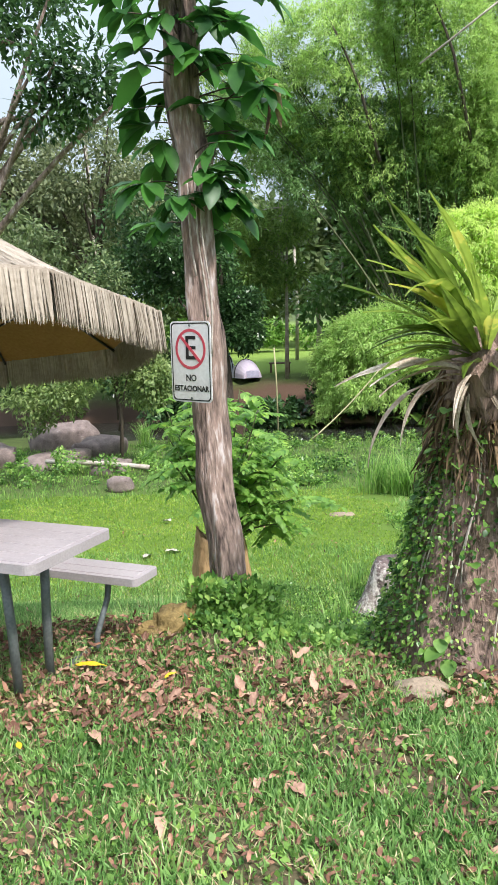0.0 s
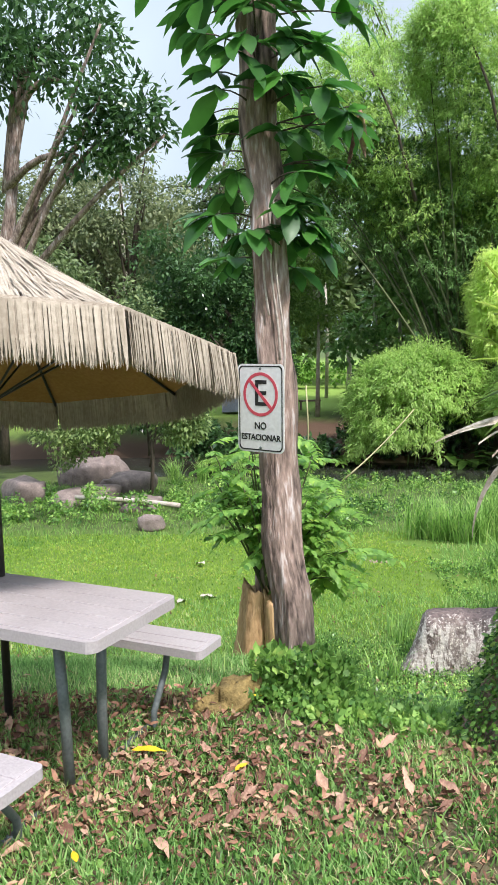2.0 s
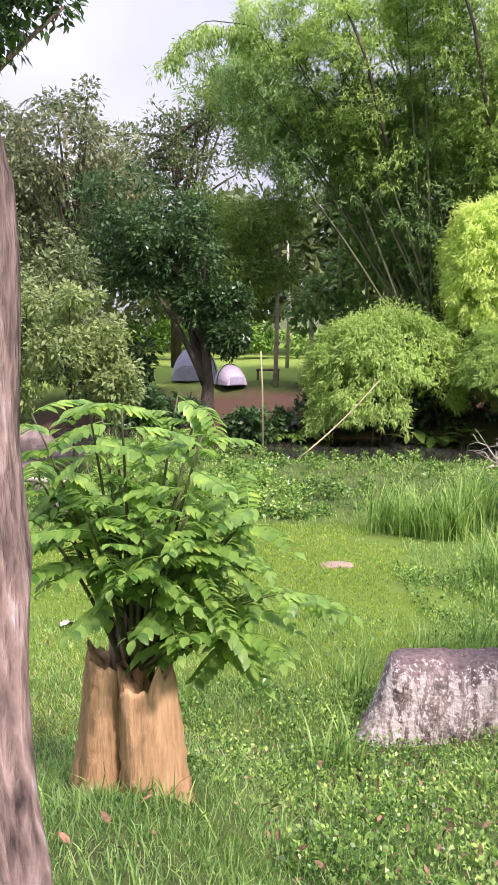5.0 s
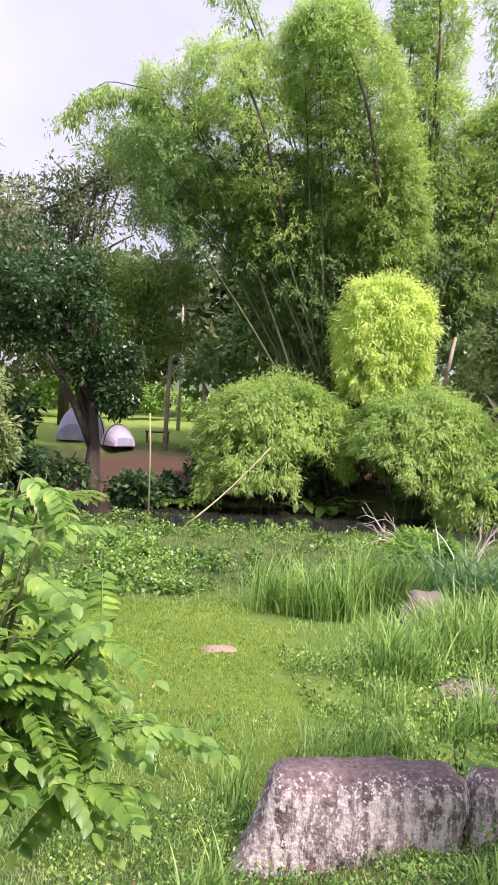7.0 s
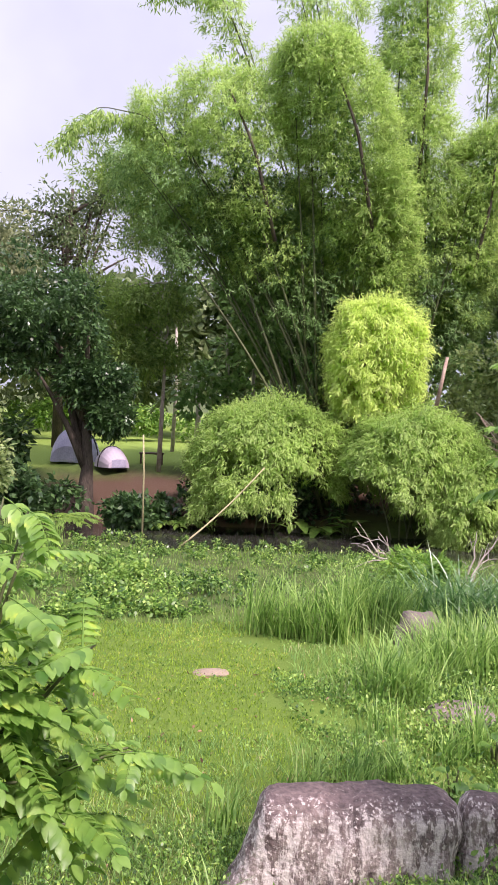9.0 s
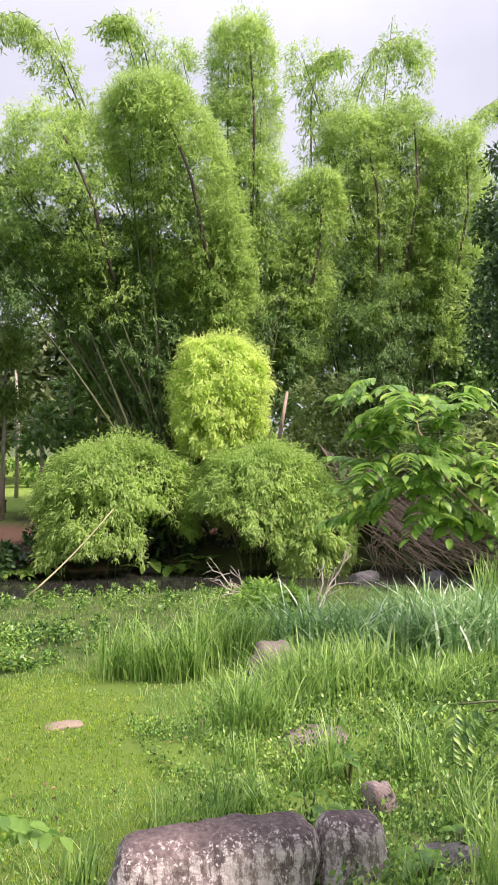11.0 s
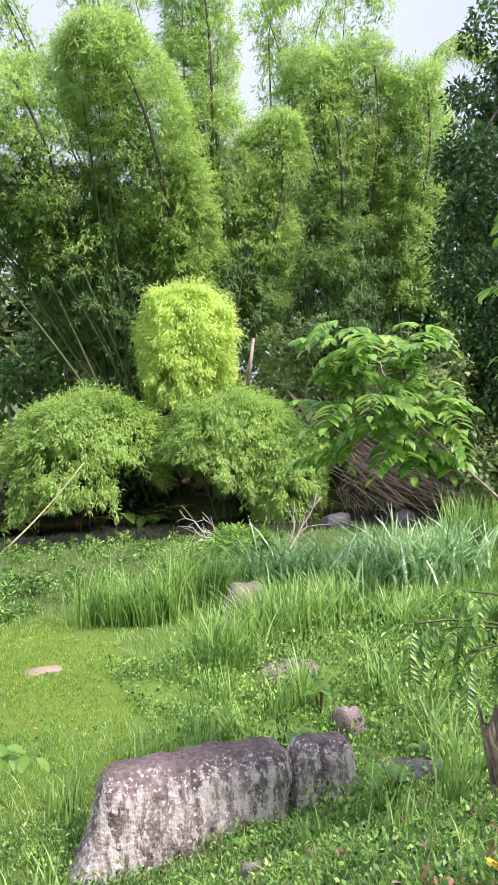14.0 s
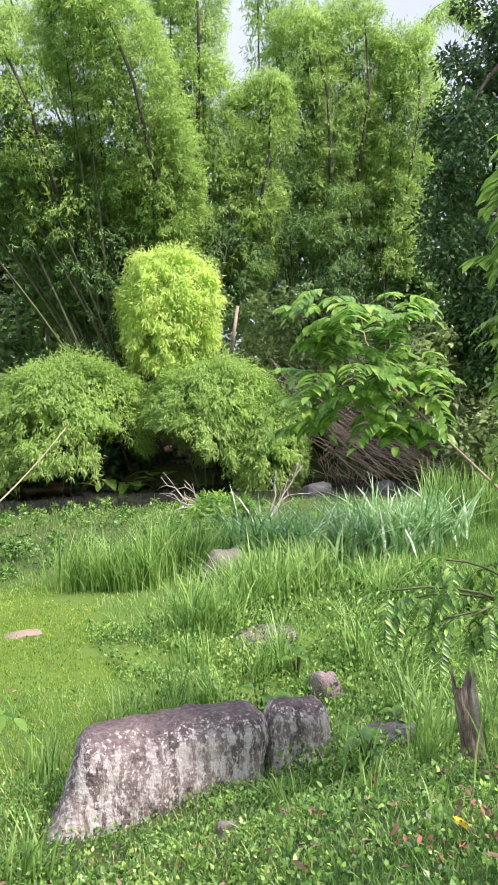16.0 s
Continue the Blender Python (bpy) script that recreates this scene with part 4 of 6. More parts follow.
link("wood_shell", shell("wood_shell", -0.1, 0.05, 0.36, 0.34, 0.66, 0.05, 1), M_STUMP, stump)
link("wood_shell", shell("wood_shell", 0.13, -0.08, 0.28, 0.28, 0.62, -0.04, 2), M_STUMP, stump)
link("wood_shell", shell("wood_shell", 0.02, 0.1, 0.22, 0.22, 0.8, -0.01, 5), M_BARK, stump, "darker split heartwood")

shrub = thing("shrub", "bushy green shrub with feathery leaves growing from a stump", "shrub", at=(SX + 0.04, SY + 0.05, SZ + 0.72))
shrub.scale = (1.25, 1.2, 1.15)
CL = [compound_data("leaf", 7, 0.32, 0.062, 0.68, dr, M_SHRUB, 40 + k) for k, dr in enumerate((0.5, 0.9, 1.3, 0.2))]
for k in range(34):
    a = k * 2.4
    tip = Vector((0.05 + 0.44 * math.cos(a) * random.uniform(0.4, 1.1), 0.36 * math.sin(a), random.uniform(0.45, 1.15)))
    if k % 4 == 0:
        tip = Vector((random.uniform(0.3, 0.65), -0.05 + 0.2 * math.sin(a), random.uniform(-0.35, 0.5)))
    pts = arc((0.04 * math.cos(a), 0.04 * math.sin(a), -0.1), tip, 0.08, 8)
    limb("stem", pts, [0.012, 0.004], M_CULM, shrub, 6)
    for n in range(8):
        s = 0.4 + 0.6 * n / 7
        p = Vector([float(np.interp(s, np.linspace(0, 1, 8), pts[:, c])) for c in range(3)])
        b = n * 2.4 + a
        if p.x < 0.24 and p.z < 0.3:
            continue
        place("leaf", CL[(k + n) % 4], aim(p, (math.cos(b), math.sin(b), random.uniform(-0.35, 0.55)), scale=random.uniform(0.6, 1.1)), shrub)


# ---- the sapling and the small stump on the slope ----
sap = thing("sapling", "tall thin sapling with drooping feathery leaves", "sapling", at=(4.24, 7.35, gz(4.24, 7.35)))
spts = np.array([(0, 0, -0.1), (0.03, 0.02, 0.8), (0.0, 0.05, 1.8), (0.06, 0, 3.0), (0.0, 0, 3.9)])
limb("stem", spts, [0.085, 0.055, 0.02], M_ROOT, sap, 12)
SL = [compound_data("leaf", 6, 0.46, 0.13, 0.52, dr, M_SHRUB2, 60 + k) for k, dr in enumerate((0.7, 1.2, 0.4))]
for k in range(190):
    z = 1.2 + 2.8 * math.sqrt(random.random())
    a = random.uniform(0, 2 * math.pi)
    c = Vector((0.02, 0.02, z))
    reach = random.uniform(0.05, 0.45) * (1.0 if math.cos(a) > 0 else 0.35)
    tip = c + Vector((math.cos(a) * reach, math.sin(a) * reach, reach * 0.3))
    if k % 3 == 0:
        limb("twig", arc(c, tip, 0.03, 5), [0.008, 0.004], M_CULM, sap, 5)
    place("leaf", SL[k % 3], aim(tip, (math.cos(a), math.sin(a), random.uniform(-0.6, 0.2)), scale=random.uniform(0.9, 1.35) * (1.0 if math.cos(a) > 0 else 0.75)), sap)
FINE = [compound_data("leaf", 10, 0.36, 0.052, 0.4, dr, M_IVY, 70 + k) for k, dr in enumerate((0.8, 1.3))]
for bx, by, bz in ((-0.95, -0.05, 1.5), (-1.3, 0.0, 1.35), (-0.8, -0.1, 1.15), (-1.0, 0.1, 1.05), (-0.5, 0.05, 1.4), (-1.15, 0.1, 1.25)):
    pts = arc((0, 0, 0.8), (bx, by, bz - 0.1), 0.12, 7)
    limb("branch", pts, [0.014, 0.006], M_CULM, sap, 6)
    for n in range(13):
        p = Vector(pts[1 + n % 6])
        a = math.pi + random.uniform(-1.6, 1.6)
        place("leaf", FINE[n % 2], aim(p, (math.cos(a), math.sin(a), random.uniform(-0.9, 0.0)), scale=random.uniform(0.7, 1.1)), sap)
small_stump = thing("broken_stump", "thin splintered dead stump among the weeds", "stump", at=(3.75, 7.6, gz(3.75, 7.6) + 0.06))
link("wood_shell", shell("wood_shell", 0, 0, 0.13, 0.13, 0.62, -0.12, 3), M_BARK, small_stump)
link("splinter", shell("splinter", 0.03, -0.05, 0.05, 0.05, 0.66, -0.1, 4), M_TWIG, small_stump, "pale torn splinter")


# ---- bamboo and the other trees ----
def sprays(centres, outward, n_leaves, leaf, spread, droop):
    """Fans of narrow leaves hanging from each centre."""
    k = len(centres)
    c = np.repeat(centres, n_leaves, 0)
    o = np.repeat(outward, n_leaves, 0)
    m = k * n_leaves
    t = rng.random(m)
    twig = unit(o + np.array([0, 0, -droop]) + rng.normal(size=(m, 3)) * 0.25)
    pos = c + twig * (t * spread)[:, None] + rng.normal(size=(m, 3)) * spread * 0.1
    d = twig + rng.normal(size=(m, 3)) * 0.6 + np.array([0, 0, -0.25])
    ln = leaf * rng.uniform(0.6, 1.25, m)
    up = unit(o * 1.2 + np.array([0.25, -0.15, 0.9]) + rng.normal(size=(m, 3)) * 0.3)
    return scatter(DIAMOND, pos, d, ln, ln * 0.22, up)


def plume_points(base, tip, width, n, start=0.3, sag=0.0, side=(0, 0, 1), flat=1.0):
    """Points in tufts on a feathery plume round an arching culm, and the way out of each tuft."""
    m = max(16, n // 6)
    s = start + (1 - start) * rng.random(m) ** 0.85
    axis = np.array(base) * (1 - s)[:, None] + np.array(tip) * s[:, None] + np.array(side) * (4 * sag * s * (1 - s))[:, None]
    u = (s - start) / (1 - start)
    r = width * np.where(u < 0.62, 0.35 + 0.65 * np.sqrt(np.clip(1 - ((u - 0.62) / 0.64) ** 2, 0, 1)), np.sqrt(np.clip(1 - ((u - 0.62) / 0.4) ** 2, 0, 1)))
    r = r * np.where(rng.random(m) < 0.85, rng.uniform(0.86, 1.0, m), rng.uniform(0.3, 0.85, m))
    a = rng.uniform(0, 2 * math.pi, m)
    o = np.stack([np.cos(a), np.sin(a) * flat, 0.3 + 0 * a], 1)
    c = axis + o * r[:, None]
    k = rng.integers(0, m, n)
    v = unit(rng.normal(size=(n, 3))) * np.array([1, 1, 0.75])
    size = np.minimum(0.42, width * 0.3) * rng.uniform(0.6, 1.2, m)[k]
    p = c[k] + v * (size * rng.random(n) ** 0.4)[:, None]
    return p, unit(v * 0.8 + o[k] * 0.6 + np.array([0, 0, 0.35]))


def bamboo_clump(label, base, plumes, spread=1.2, culms=14):
    b = thing("bamboo_clump", label, "bamboo", "bamboo clumps by the river", at=base)
    for k in range(culms):
        t = plumes[k % len(plumes)][0]
        e = inside(t, base) * random.uniform(0.8, 1.0) + rng.normal(size=3) * 0.5
        s = (random.uniform(-spread, spread), random.uniform(-spread, spread), -0.4)
        limb("culm", arc(s, e, 0.9, 12, (0, 0, 1)), [0.06, 0.045, 0.012], M_CULM, b, 7)
    for tip, width, n, start, mat, *foot in plumes:
        root = (foot[0] if foot else random.uniform(-spread, spread) * 0.6, random.uniform(-spread, spread) * 0.6, 0)
        p, o = plume_points(root, inside(tip, base), width, n, start, 0.8)
        q = max(150, n // 2)
        s = start * 0.75 + (0.9 - start * 0.75) * rng.random(q)
        axis = np.array(root) * (1 - s)[:, None] + inside(tip, base) * s[:, None] + np.array([0, 0, 3.2]) * (s * (1 - s))[:, None]
        f = axis + rng.normal(size=(q, 3)) * width * 0.23
        link("foliage", arrays("foliage", *sprays(p, o, 15, 0.185, 0.36, 0.6)), mat, b, "feathery green bamboo leaves")
        # Inner fill uses the darkened leaf colour to paint shade within the plume.
        link("inner_foliage", arrays("inner_foliage", *scatter(DIAMOND, f, rng.normal(size=f.shape), rng.uniform(0.22, 0.38, q), np.full(q, 0.11))), M_BAM_SHADE, b, "inner bamboo leaves, shade put into their colour")
        if mat is M_BAM and n >= 1900:
            s = np.linspace(0.55, 0.93, 9)
            line = np.array(root) * (1 - s)[:, None] + inside(tip, base) * s[:, None] + np.array([0, 0, 3.2]) * (s * (1 - s))[:, None]
            line[:, 1] -= width * np.interp(s, [0.55, 0.75, 0.93], [0.75, 1.12, 0.7])
            limb("culm", line, [0.07, 0.03], M_BARK_DARK, b, 6, "dark weathered culm")
    return b


# Rear and lower plumes get the darkened leaf, their shade painted as colour.
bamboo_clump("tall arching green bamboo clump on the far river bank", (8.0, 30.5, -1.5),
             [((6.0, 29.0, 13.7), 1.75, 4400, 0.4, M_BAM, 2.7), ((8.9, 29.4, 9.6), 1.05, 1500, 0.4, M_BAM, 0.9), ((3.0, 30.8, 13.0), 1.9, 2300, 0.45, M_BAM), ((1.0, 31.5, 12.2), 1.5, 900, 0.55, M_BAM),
              ((4.4, 32, 9.5), 2.2, 1500, 0.35, M_BAM_SHADE), ((7.0, 31.5, 8.5), 2.2, 1600, 0.25, M_BAM_SHADE), ((0.2, 31, 10.0), 1.6, 700, 0.5, M_BAM_SHADE)], 1.4, 26)
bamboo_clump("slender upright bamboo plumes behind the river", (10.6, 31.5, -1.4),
             [((10.3, 31.2, 18.0), 1.2, 2200, 0.5, M_BAM), ((10.5, 31, 12.5), 1.5, 1500, 0.42, M_BAM), ((13.0, 30.4, 12.0), 1.15, 2300, 0.4, M_BAM, 1.2), ((11.5, 32.5, 8.0), 2.2, 1600, 0.2, M_BAM_SHADE), ((8.0, 33, 17.5), 1.0, 260, 0.6, M_BAM), ((3.0, 33, 17.0), 1.0, 190, 0.7, M_BAM), ((6.3, 33, 18.5), 1.0, 220, 0.65, M_BAM)], 1.2, 20)
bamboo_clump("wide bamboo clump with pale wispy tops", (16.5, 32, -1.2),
             [((15.0, 31.5, 15.2), 1.4, 2000, 0.4, M_BAM), ((17.2, 31, 15.6), 1.45, 2200, 0.4, M_BAM), ((19.2, 30.3, 14.6), 1.35, 2400, 0.35, M_BAM, 2.0), ((13.8, 33, 18.5), 1.0, 260, 0.6, M_BAM), ((18.6, 33, 20.2), 1.1, 230, 0.65, M_BAM), ((14.6, 32.5, 9.5), 2.0, 1500, 0.2, M_BAM_SHADE), ((17.5, 32.5, 9.0), 2.4, 1800, 0.15, M_BAM_SHADE), ((21, 32, 13.5), 1.8, 1200, 0.3, M_BAM), ((16.2, 33.5, 17.0), 1.3, 700, 0.55, M_BAM)], 2.2, 26)


def wisp(points, n, width, mat, parent_label):
    """A thin arching spray of bamboo against the sky."""
    p = np.array(points, float)
    b = thing("bamboo_spray", parent_label, "bamboo", "wispy bamboo tops", at=tuple(p[0]))
    t = np.linspace(0, 1, len(p))
    tt = np.linspace(0, 1, 16)
    path = np.stack([np.interp(tt, t, p[:, k]) for k in range(3)], 1) - p[0]
    path[1:-1] = (path[:-2] + path[1:-1] * 2 + path[2:]) / 4
    limb("culm", path, [0.035, 0.006], M_CULM, b, 5)
    s = rng.random(n) ** 0.8
    c = np.stack([np.interp(s, tt, path[:, k]) for k in range(3)], 1)
    a = rng.uniform(0, 2 * math.pi, n)
    o = np.stack([np.cos(a), np.sin(a), -0.5 + 0 * a], 1)
    c = c + o * (width * rng.random(n))[:, None]
    link("foliage", arrays("foliage", *sprays(c, o, 8, 0.24, 0.5, 1.0)), mat, b)


for pts in ([(15.5, 33, 13), (16.2, 33, 17), (17.4, 33, 19.4), (18.6, 33, 20), (19.4, 33, 18.6)], [(14, 33, 13), (14.0, 33, 16.5), (14.6, 33, 18.4), (15.6, 33, 18.9)], [(7.6, 33, 14), (6.9, 33, 17.4), (6.2, 33, 18.6), (5.4, 33, 18.2)],
            [(4.6, 32, 13.5), (3.4, 32, 16.2), (2.2, 32, 17.4), (0.9, 32, 16.6)], [(20, 32, 13), (21.6, 32, 16.5), (23, 32, 17.5), (24.4, 32, 16.6)], [(2.5, 31, 9), (0.8, 31, 11.6), (-1.0, 31, 11.8), (-2.2, 31, 10.6)]):
    wisp(pts, 330, 0.6, M_BAM, "thin arching bamboo top against the sky")


def mound(name, label, at, half, n, material, leaf=0.24, cut=-0.35, shape=2.6, droop=0.8, group="", square=0.0, hollow=None):
    """A rounded mass of hanging bamboo leaves round a few inner culms."""
    b = thing(name, label, "bamboo", group, at=at)
    v = unit(rng.normal(size=(int(n * 2.2), 3)))
    v = v[v[:, 2] > cut][:n]
    v = v / (np.abs(v) ** (2 + 6 * square)).sum(1, keepdims=True) ** (1 / (2 + 6 * square))
    tufts = v[rng.integers(0, len(v), n // 4)] * rng.uniform(0.88, 1.03, (n // 4, 1))
    v = tufts[rng.integers(0, len(tufts), len(v))] + rng.normal(size=v.shape) * 0.07
    v *= (1 + 0.05 * np.sin(v[:, :1] * 6 + 1) * np.sin(v[:, 2:] * 7))
    if hollow:
        v = v[~((v[:, 0] * hollow[0] > hollow[1]) & (v[:, 2] < hollow[2] + 0.25 * np.sin(v[:, 0] * 5)))]
    core = v[rng.integers(0, len(v), n // 3)] * rng.uniform(0.35, 0.8, (n // 3, 1)) * np.array(half)
    link("inner_foliage", arrays("inner_foliage", *scatter(DIAMOND, core, rng.normal(size=core.shape), rng.uniform(0.2, 0.34, len(core)), np.full(len(core), 0.08))), material, b, "inner bamboo leaves")
    p = v * np.array(half)
    link("foliage", arrays("foliage", *sprays(p, unit(v * np.array([1, 1, 0.6])), 12, leaf * 1.1, 0.34, droop)), material, b, "dense hanging bamboo leaves")
    for k in range(6):
        e = v[k * 7] * np.array(half) * 0.8
        limb("culm", arc((0.2 * k - 0.5, 0.1 * k, -half[2] - 0.6), e, 0.3, 8), [0.035, 0.008], M_CULM, b, 6)
    return b


mound("young_bamboo", "bright yellow-green bush of young bamboo by the river", (8.35, 28.3, 3.5), (1.35, 1.2, 1.75), 3200, M_BAM_LIT, 0.17, -0.9, group="drooping bamboo", square=0.25)
mound("drooping_bamboo", "rounded mound of drooping olive-green bamboo over the water", (5.0, 28.6, -0.35), (2.3, 1.5, 2.1), 5200, M_BAM_LOW, 0.16, -0.5, group="drooping bamboo", square=0.15, hollow=(1, 0.2, -0.1))
mound("drooping_bamboo", "drooping green bamboo arching down to the river", (9.3, 27.0, -0.25), (1.95, 1.4, 1.9), 4800, M_BAM_LOW, 0.16, -0.6, group="drooping bamboo", square=0.15, hollow=(-1, 0.1, -0.15))
mound("drooping_bamboo", "drooping green bamboo trailing into the water", (10.75, 26.0, -1.1), (1.0, 1.0, 1.75), 2400, M_BAM_LOW, 0.16, -0.9, group="drooping bamboo")


def crown(centres, radii, per, leaf, width=0.45, template=DIAMOND, up=0.3):
    """Leaves on the shells of many clumps."""
    c, r = np.repeat(np.array(centres), per, 0), np.repeat(np.array(radii), per)
    m = len(c)
    v = unit(rng.normal(size=(m, 3)) + np.array([0, 0, up]))
    p = c + v * (r * (0.45 + 0.6 * rng.random(m)))[:, None]
    d = v + rng.normal(size=(m, 3)) * 0.6 + np.array([0, 0, -0.4])
    ln = leaf * rng.uniform(0.6, 1.3, m)
    return scatter(template, p, d, ln, ln * width)


def clumps(boxes, n, rmin, rmax):
    """Clump centres inside ellipsoids (cx, cy, cz, rx, ry, rz)."""
    cs, rs = [], []
    for b in boxes:
        v = unit(rng.normal(size=(n, 3))) * rng.random((n, 1)) ** 0.4
        cs.append(np.array(b[:3]) + v * np.array(b[3:]))
        rs.append(rng.uniform(rmin, rmax, n))
    return np.concatenate(cs), np.concatenate(rs)


def tree_of(label, base, trunk, radius, boxes, n, rr, per, leaf, material, bark=None, limbs=7, width=0.45, name="tree", group=""):
    """A trunk through the points given (from the base), limbs to its clumps, and a crown."""
    t = thing(name, label, "tree", group, at=base)
    limb("trunk", np.array(trunk), [radius, radius * 0.6, radius * 0.25], bark or M_BARK_DARK, t, 9)
    c, r = clumps([(b[0] - base[0], b[1] - base[1], b[2] - base[2], *b[3:]) for b in boxes], n, *rr)
    for k in range(limbs):
        s = np.array(trunk[-1]) * random.uniform(0.35, 0.95)
        limb("limb", arc(s, c[(k * 5) % len(c)], 0.25, 7), [radius * 0.4, radius * 0.1], bark or M_BARK_DARK, t, 6)
    link("crown", arrays("crown", *crown(c, r, per, leaf, width)), material, t)
    return t


tree_of("dark glossy-leaved tree beside the bamboo", (17.8, 22.5, -2.2), [(0, 0, -0.2), (-0.2, 0, 5), (-0.3, 0.2, 11), (0.3, 0, 15)], 0.28,
        [(16.3, 22.3, 6.4, 2.3, 1.6, 3.4), (17.8, 22.5, 11.0, 2.3, 2.0, 3.0), (19.5, 22, 6, 2.5, 2, 5), (16.6, 22, 2.2, 1.6, 1.2, 1.6)], 72, (0.4, 0.75), 190, 0.2, M_DARKLEAF, limbs=14)
tree_of("spreading dark mango tree on the far bank", (-0.98, 30.2, gz(-0.98, 30.2)), [(0, 0, -0.2), (0.0, 0, 1.2), (0.05, 0, 2.4), (-0.1, 0, 5)], 0.4,
        [(-2.2, 30.5, 4.2, 1.9, 1.6, 1.9), (-0.7, 30, 2.3, 1.2, 0.8, 0.55), (-0.2, 29.8, 1.2, 0.45, 0.4, 0.4), (-3.9, 31, 4.6, 2.2, 2, 2.2)], 60, (0.3, 0.6), 150, 0.19, M_DARKLEAF, limbs=10)
tree_of("olive-green tree above the camp", (-6.5, 36, -0.7), [(0, 0, -0.2), (0.2, 0, 3), (-0.3, 0, 7)], 0.3, [(-7.5, 36, 7.5, 4.5, 3, 3.6), (-11, 37, 7.0, 4, 3, 4.5)], 80, (0.5, 1.1), 170, 0.25, M_FOREST2, limbs=10)
tree_of("feathery light-green tree over the lawn", (1.6, 34, -0.7), [(0, 0, -0.2), (0.1, 0, 4), (0.3, 0, 9)], 0.1, [(0.6, 34, 5.8, 2.7, 2, 1.2), (0.3, 34, 3.6, 2.0, 1.6, 0.8), (2.2, 34, 8.6, 2.2, 2, 1.6), (0.4, 35, 11.0, 2.4, 2, 1.8)], 50, (0.35, 0.75), 190, 0.24, M_FEATHER, M_TWIG, limbs=8, width=0.25)
tree_of("tall open tree with blue sky between its twigs", (-3.2, 44, -0.5), [(0, 0, -0.2), (0, 0, 6), (0.4, 0, 13)], 0.3, [(-3.6, 44, 10.2, 2.6, 2, 2.2), (-0.8, 45, 11.6, 2.2, 2, 2.6), (-6.5, 46, 9.6, 3, 2, 2.0)], 34, (0.5, 1.0), 110, 0.25, M_FOREST, limbs=18)
tree_of("leafy pale-green tree at the edge of the lawn", (-3.6, 20.4, gz(-3.6, 20.4)), [(0, 0, -0.2), (0.1, 0, 1.2), (0, 0, 2.6)], 0.07, [(-3.4, 20.3, 1.2, 1.0, 0.9, 1.1), (-4.9, 20.8, 1.6, 1.0, 0.9, 1.5), (-2.7, 20.4, 0.3, 0.6, 0.6, 0.8), (-5.4, 20.6, 0, 1.4, 0.9, 1.2)], 38, (0.22, 0.42), 110, 0.15, M_PALE, limbs=8)
tree_of("dark spreading tree with bare twigs against the sky", (-6.4, 15.0, gz(-6.4, 15)), [(0, 0, -0.2), (0.4, 0, 3), (1.2, 0, 6), (1.6, 0, 9)], 0.24,
        [(-2.9, 14, 5.7, 1.0, 0.8, 0.7), (-4.1, 14.4, 7.3, 1.5, 1.2, 1.0), (-5.3, 15, 7.2, 1.4, 1.2, 0.7), (-6.0, 15, 9, 2.6, 2, 1.3), (-8.2, 15, 8.2, 1.8, 2, 1.2)], 34, (0.25, 0.5), 60, 0.17, M_DARKLEAF, M_BARK, limbs=12)
tree_of("bushy trees behind the umbrella", (-9.5, 26, -1.5), [(0, 0, -0.2), (0.1, 0, 2), (0, 0, 5)], 0.2, [(-9, 26, 3.4, 3.0, 2, 2.6), (-6.2, 27, 2.4, 2.2, 1.6, 2.4), (-12, 25, 4, 3, 2, 4)], 60, (0.35, 0.75), 150, 0.2, M_FOREST, limbs=10)


# ---- far woods, hedge, lawn and camp ----
def woods(name, label, boxes, n, rr, per, leaf, material):
    c, r = clumps(boxes, n, *rr)
    ob = link(name, arrays(name, *crown(c, r, per, leaf, 0.6)), material)
    return tagged(ob, label, "woods", kind="stuff")


woods("far_woods", "distant mixed green woods behind the lawn", [(-26, 62, 5, 14, 5, 8), (-12, 64, 7, 9, 5, 7), (0, 70, 5, 9, 5, 7), (0, 57, 6.0, 7, 2, 3.6), (9, 52, 6.5, 6, 2, 4.5), (12, 68, 5, 10, 5, 8), (26, 62, 6, 12, 5, 9), (42, 50, 6, 10, 8, 9)], 70, (1.0, 2.0), 75, 0.72, M_FOREST)
woods("far_woods", "olive woods on the rising ground", [(-18, 48, 5, 8, 4, 6), (-30, 44, 6, 9, 5, 7), (-9, 50, 6, 6, 3, 5)], 70, (0.8, 1.6), 80, 0.55, M_FOREST2)
# Backing mass: the dark leaf colour stands for shade behind the plumes.
woods("far_woods", "undergrowth behind the bamboo, shade put into its colour", [(8, 36, 2, 6, 1.5, 3.2), (16, 36, 3, 7, 1.5, 4.5), (25, 31, 3, 5, 2, 5), (22, 24, 1.2, 4, 2.5, 3.5), (17, 36, 9, 7, 1.5, 3.5), (7, 35, 7, 3.5, 1.0, 4), (20.5, 32.5, 4.5, 2.0, 1.2, 3.5), (20.5, 33, 9, 2.0, 1.2, 3), (25, 33, 9, 4, 2, 4)], 60, (0.5, 1.0), 80, 0.38, M_BAM_SHADE)
woods("far_woods", "tangled green undergrowth beside the river", [(15, 27.5, 0.6, 3.2, 1.2, 2.4), (18.6, 25, 0.2, 3.0, 1.5, 2.3), (13, 29, 1.5, 2.5, 1.0, 2.6), (16.6, 21.2, -0.8, 2.4, 0.8, 1.3), (15.2, 22.6, 1.2, 1.8, 0.8, 1.4)], 60, (0.3, 0.6), 110, 0.2, M_PALE)
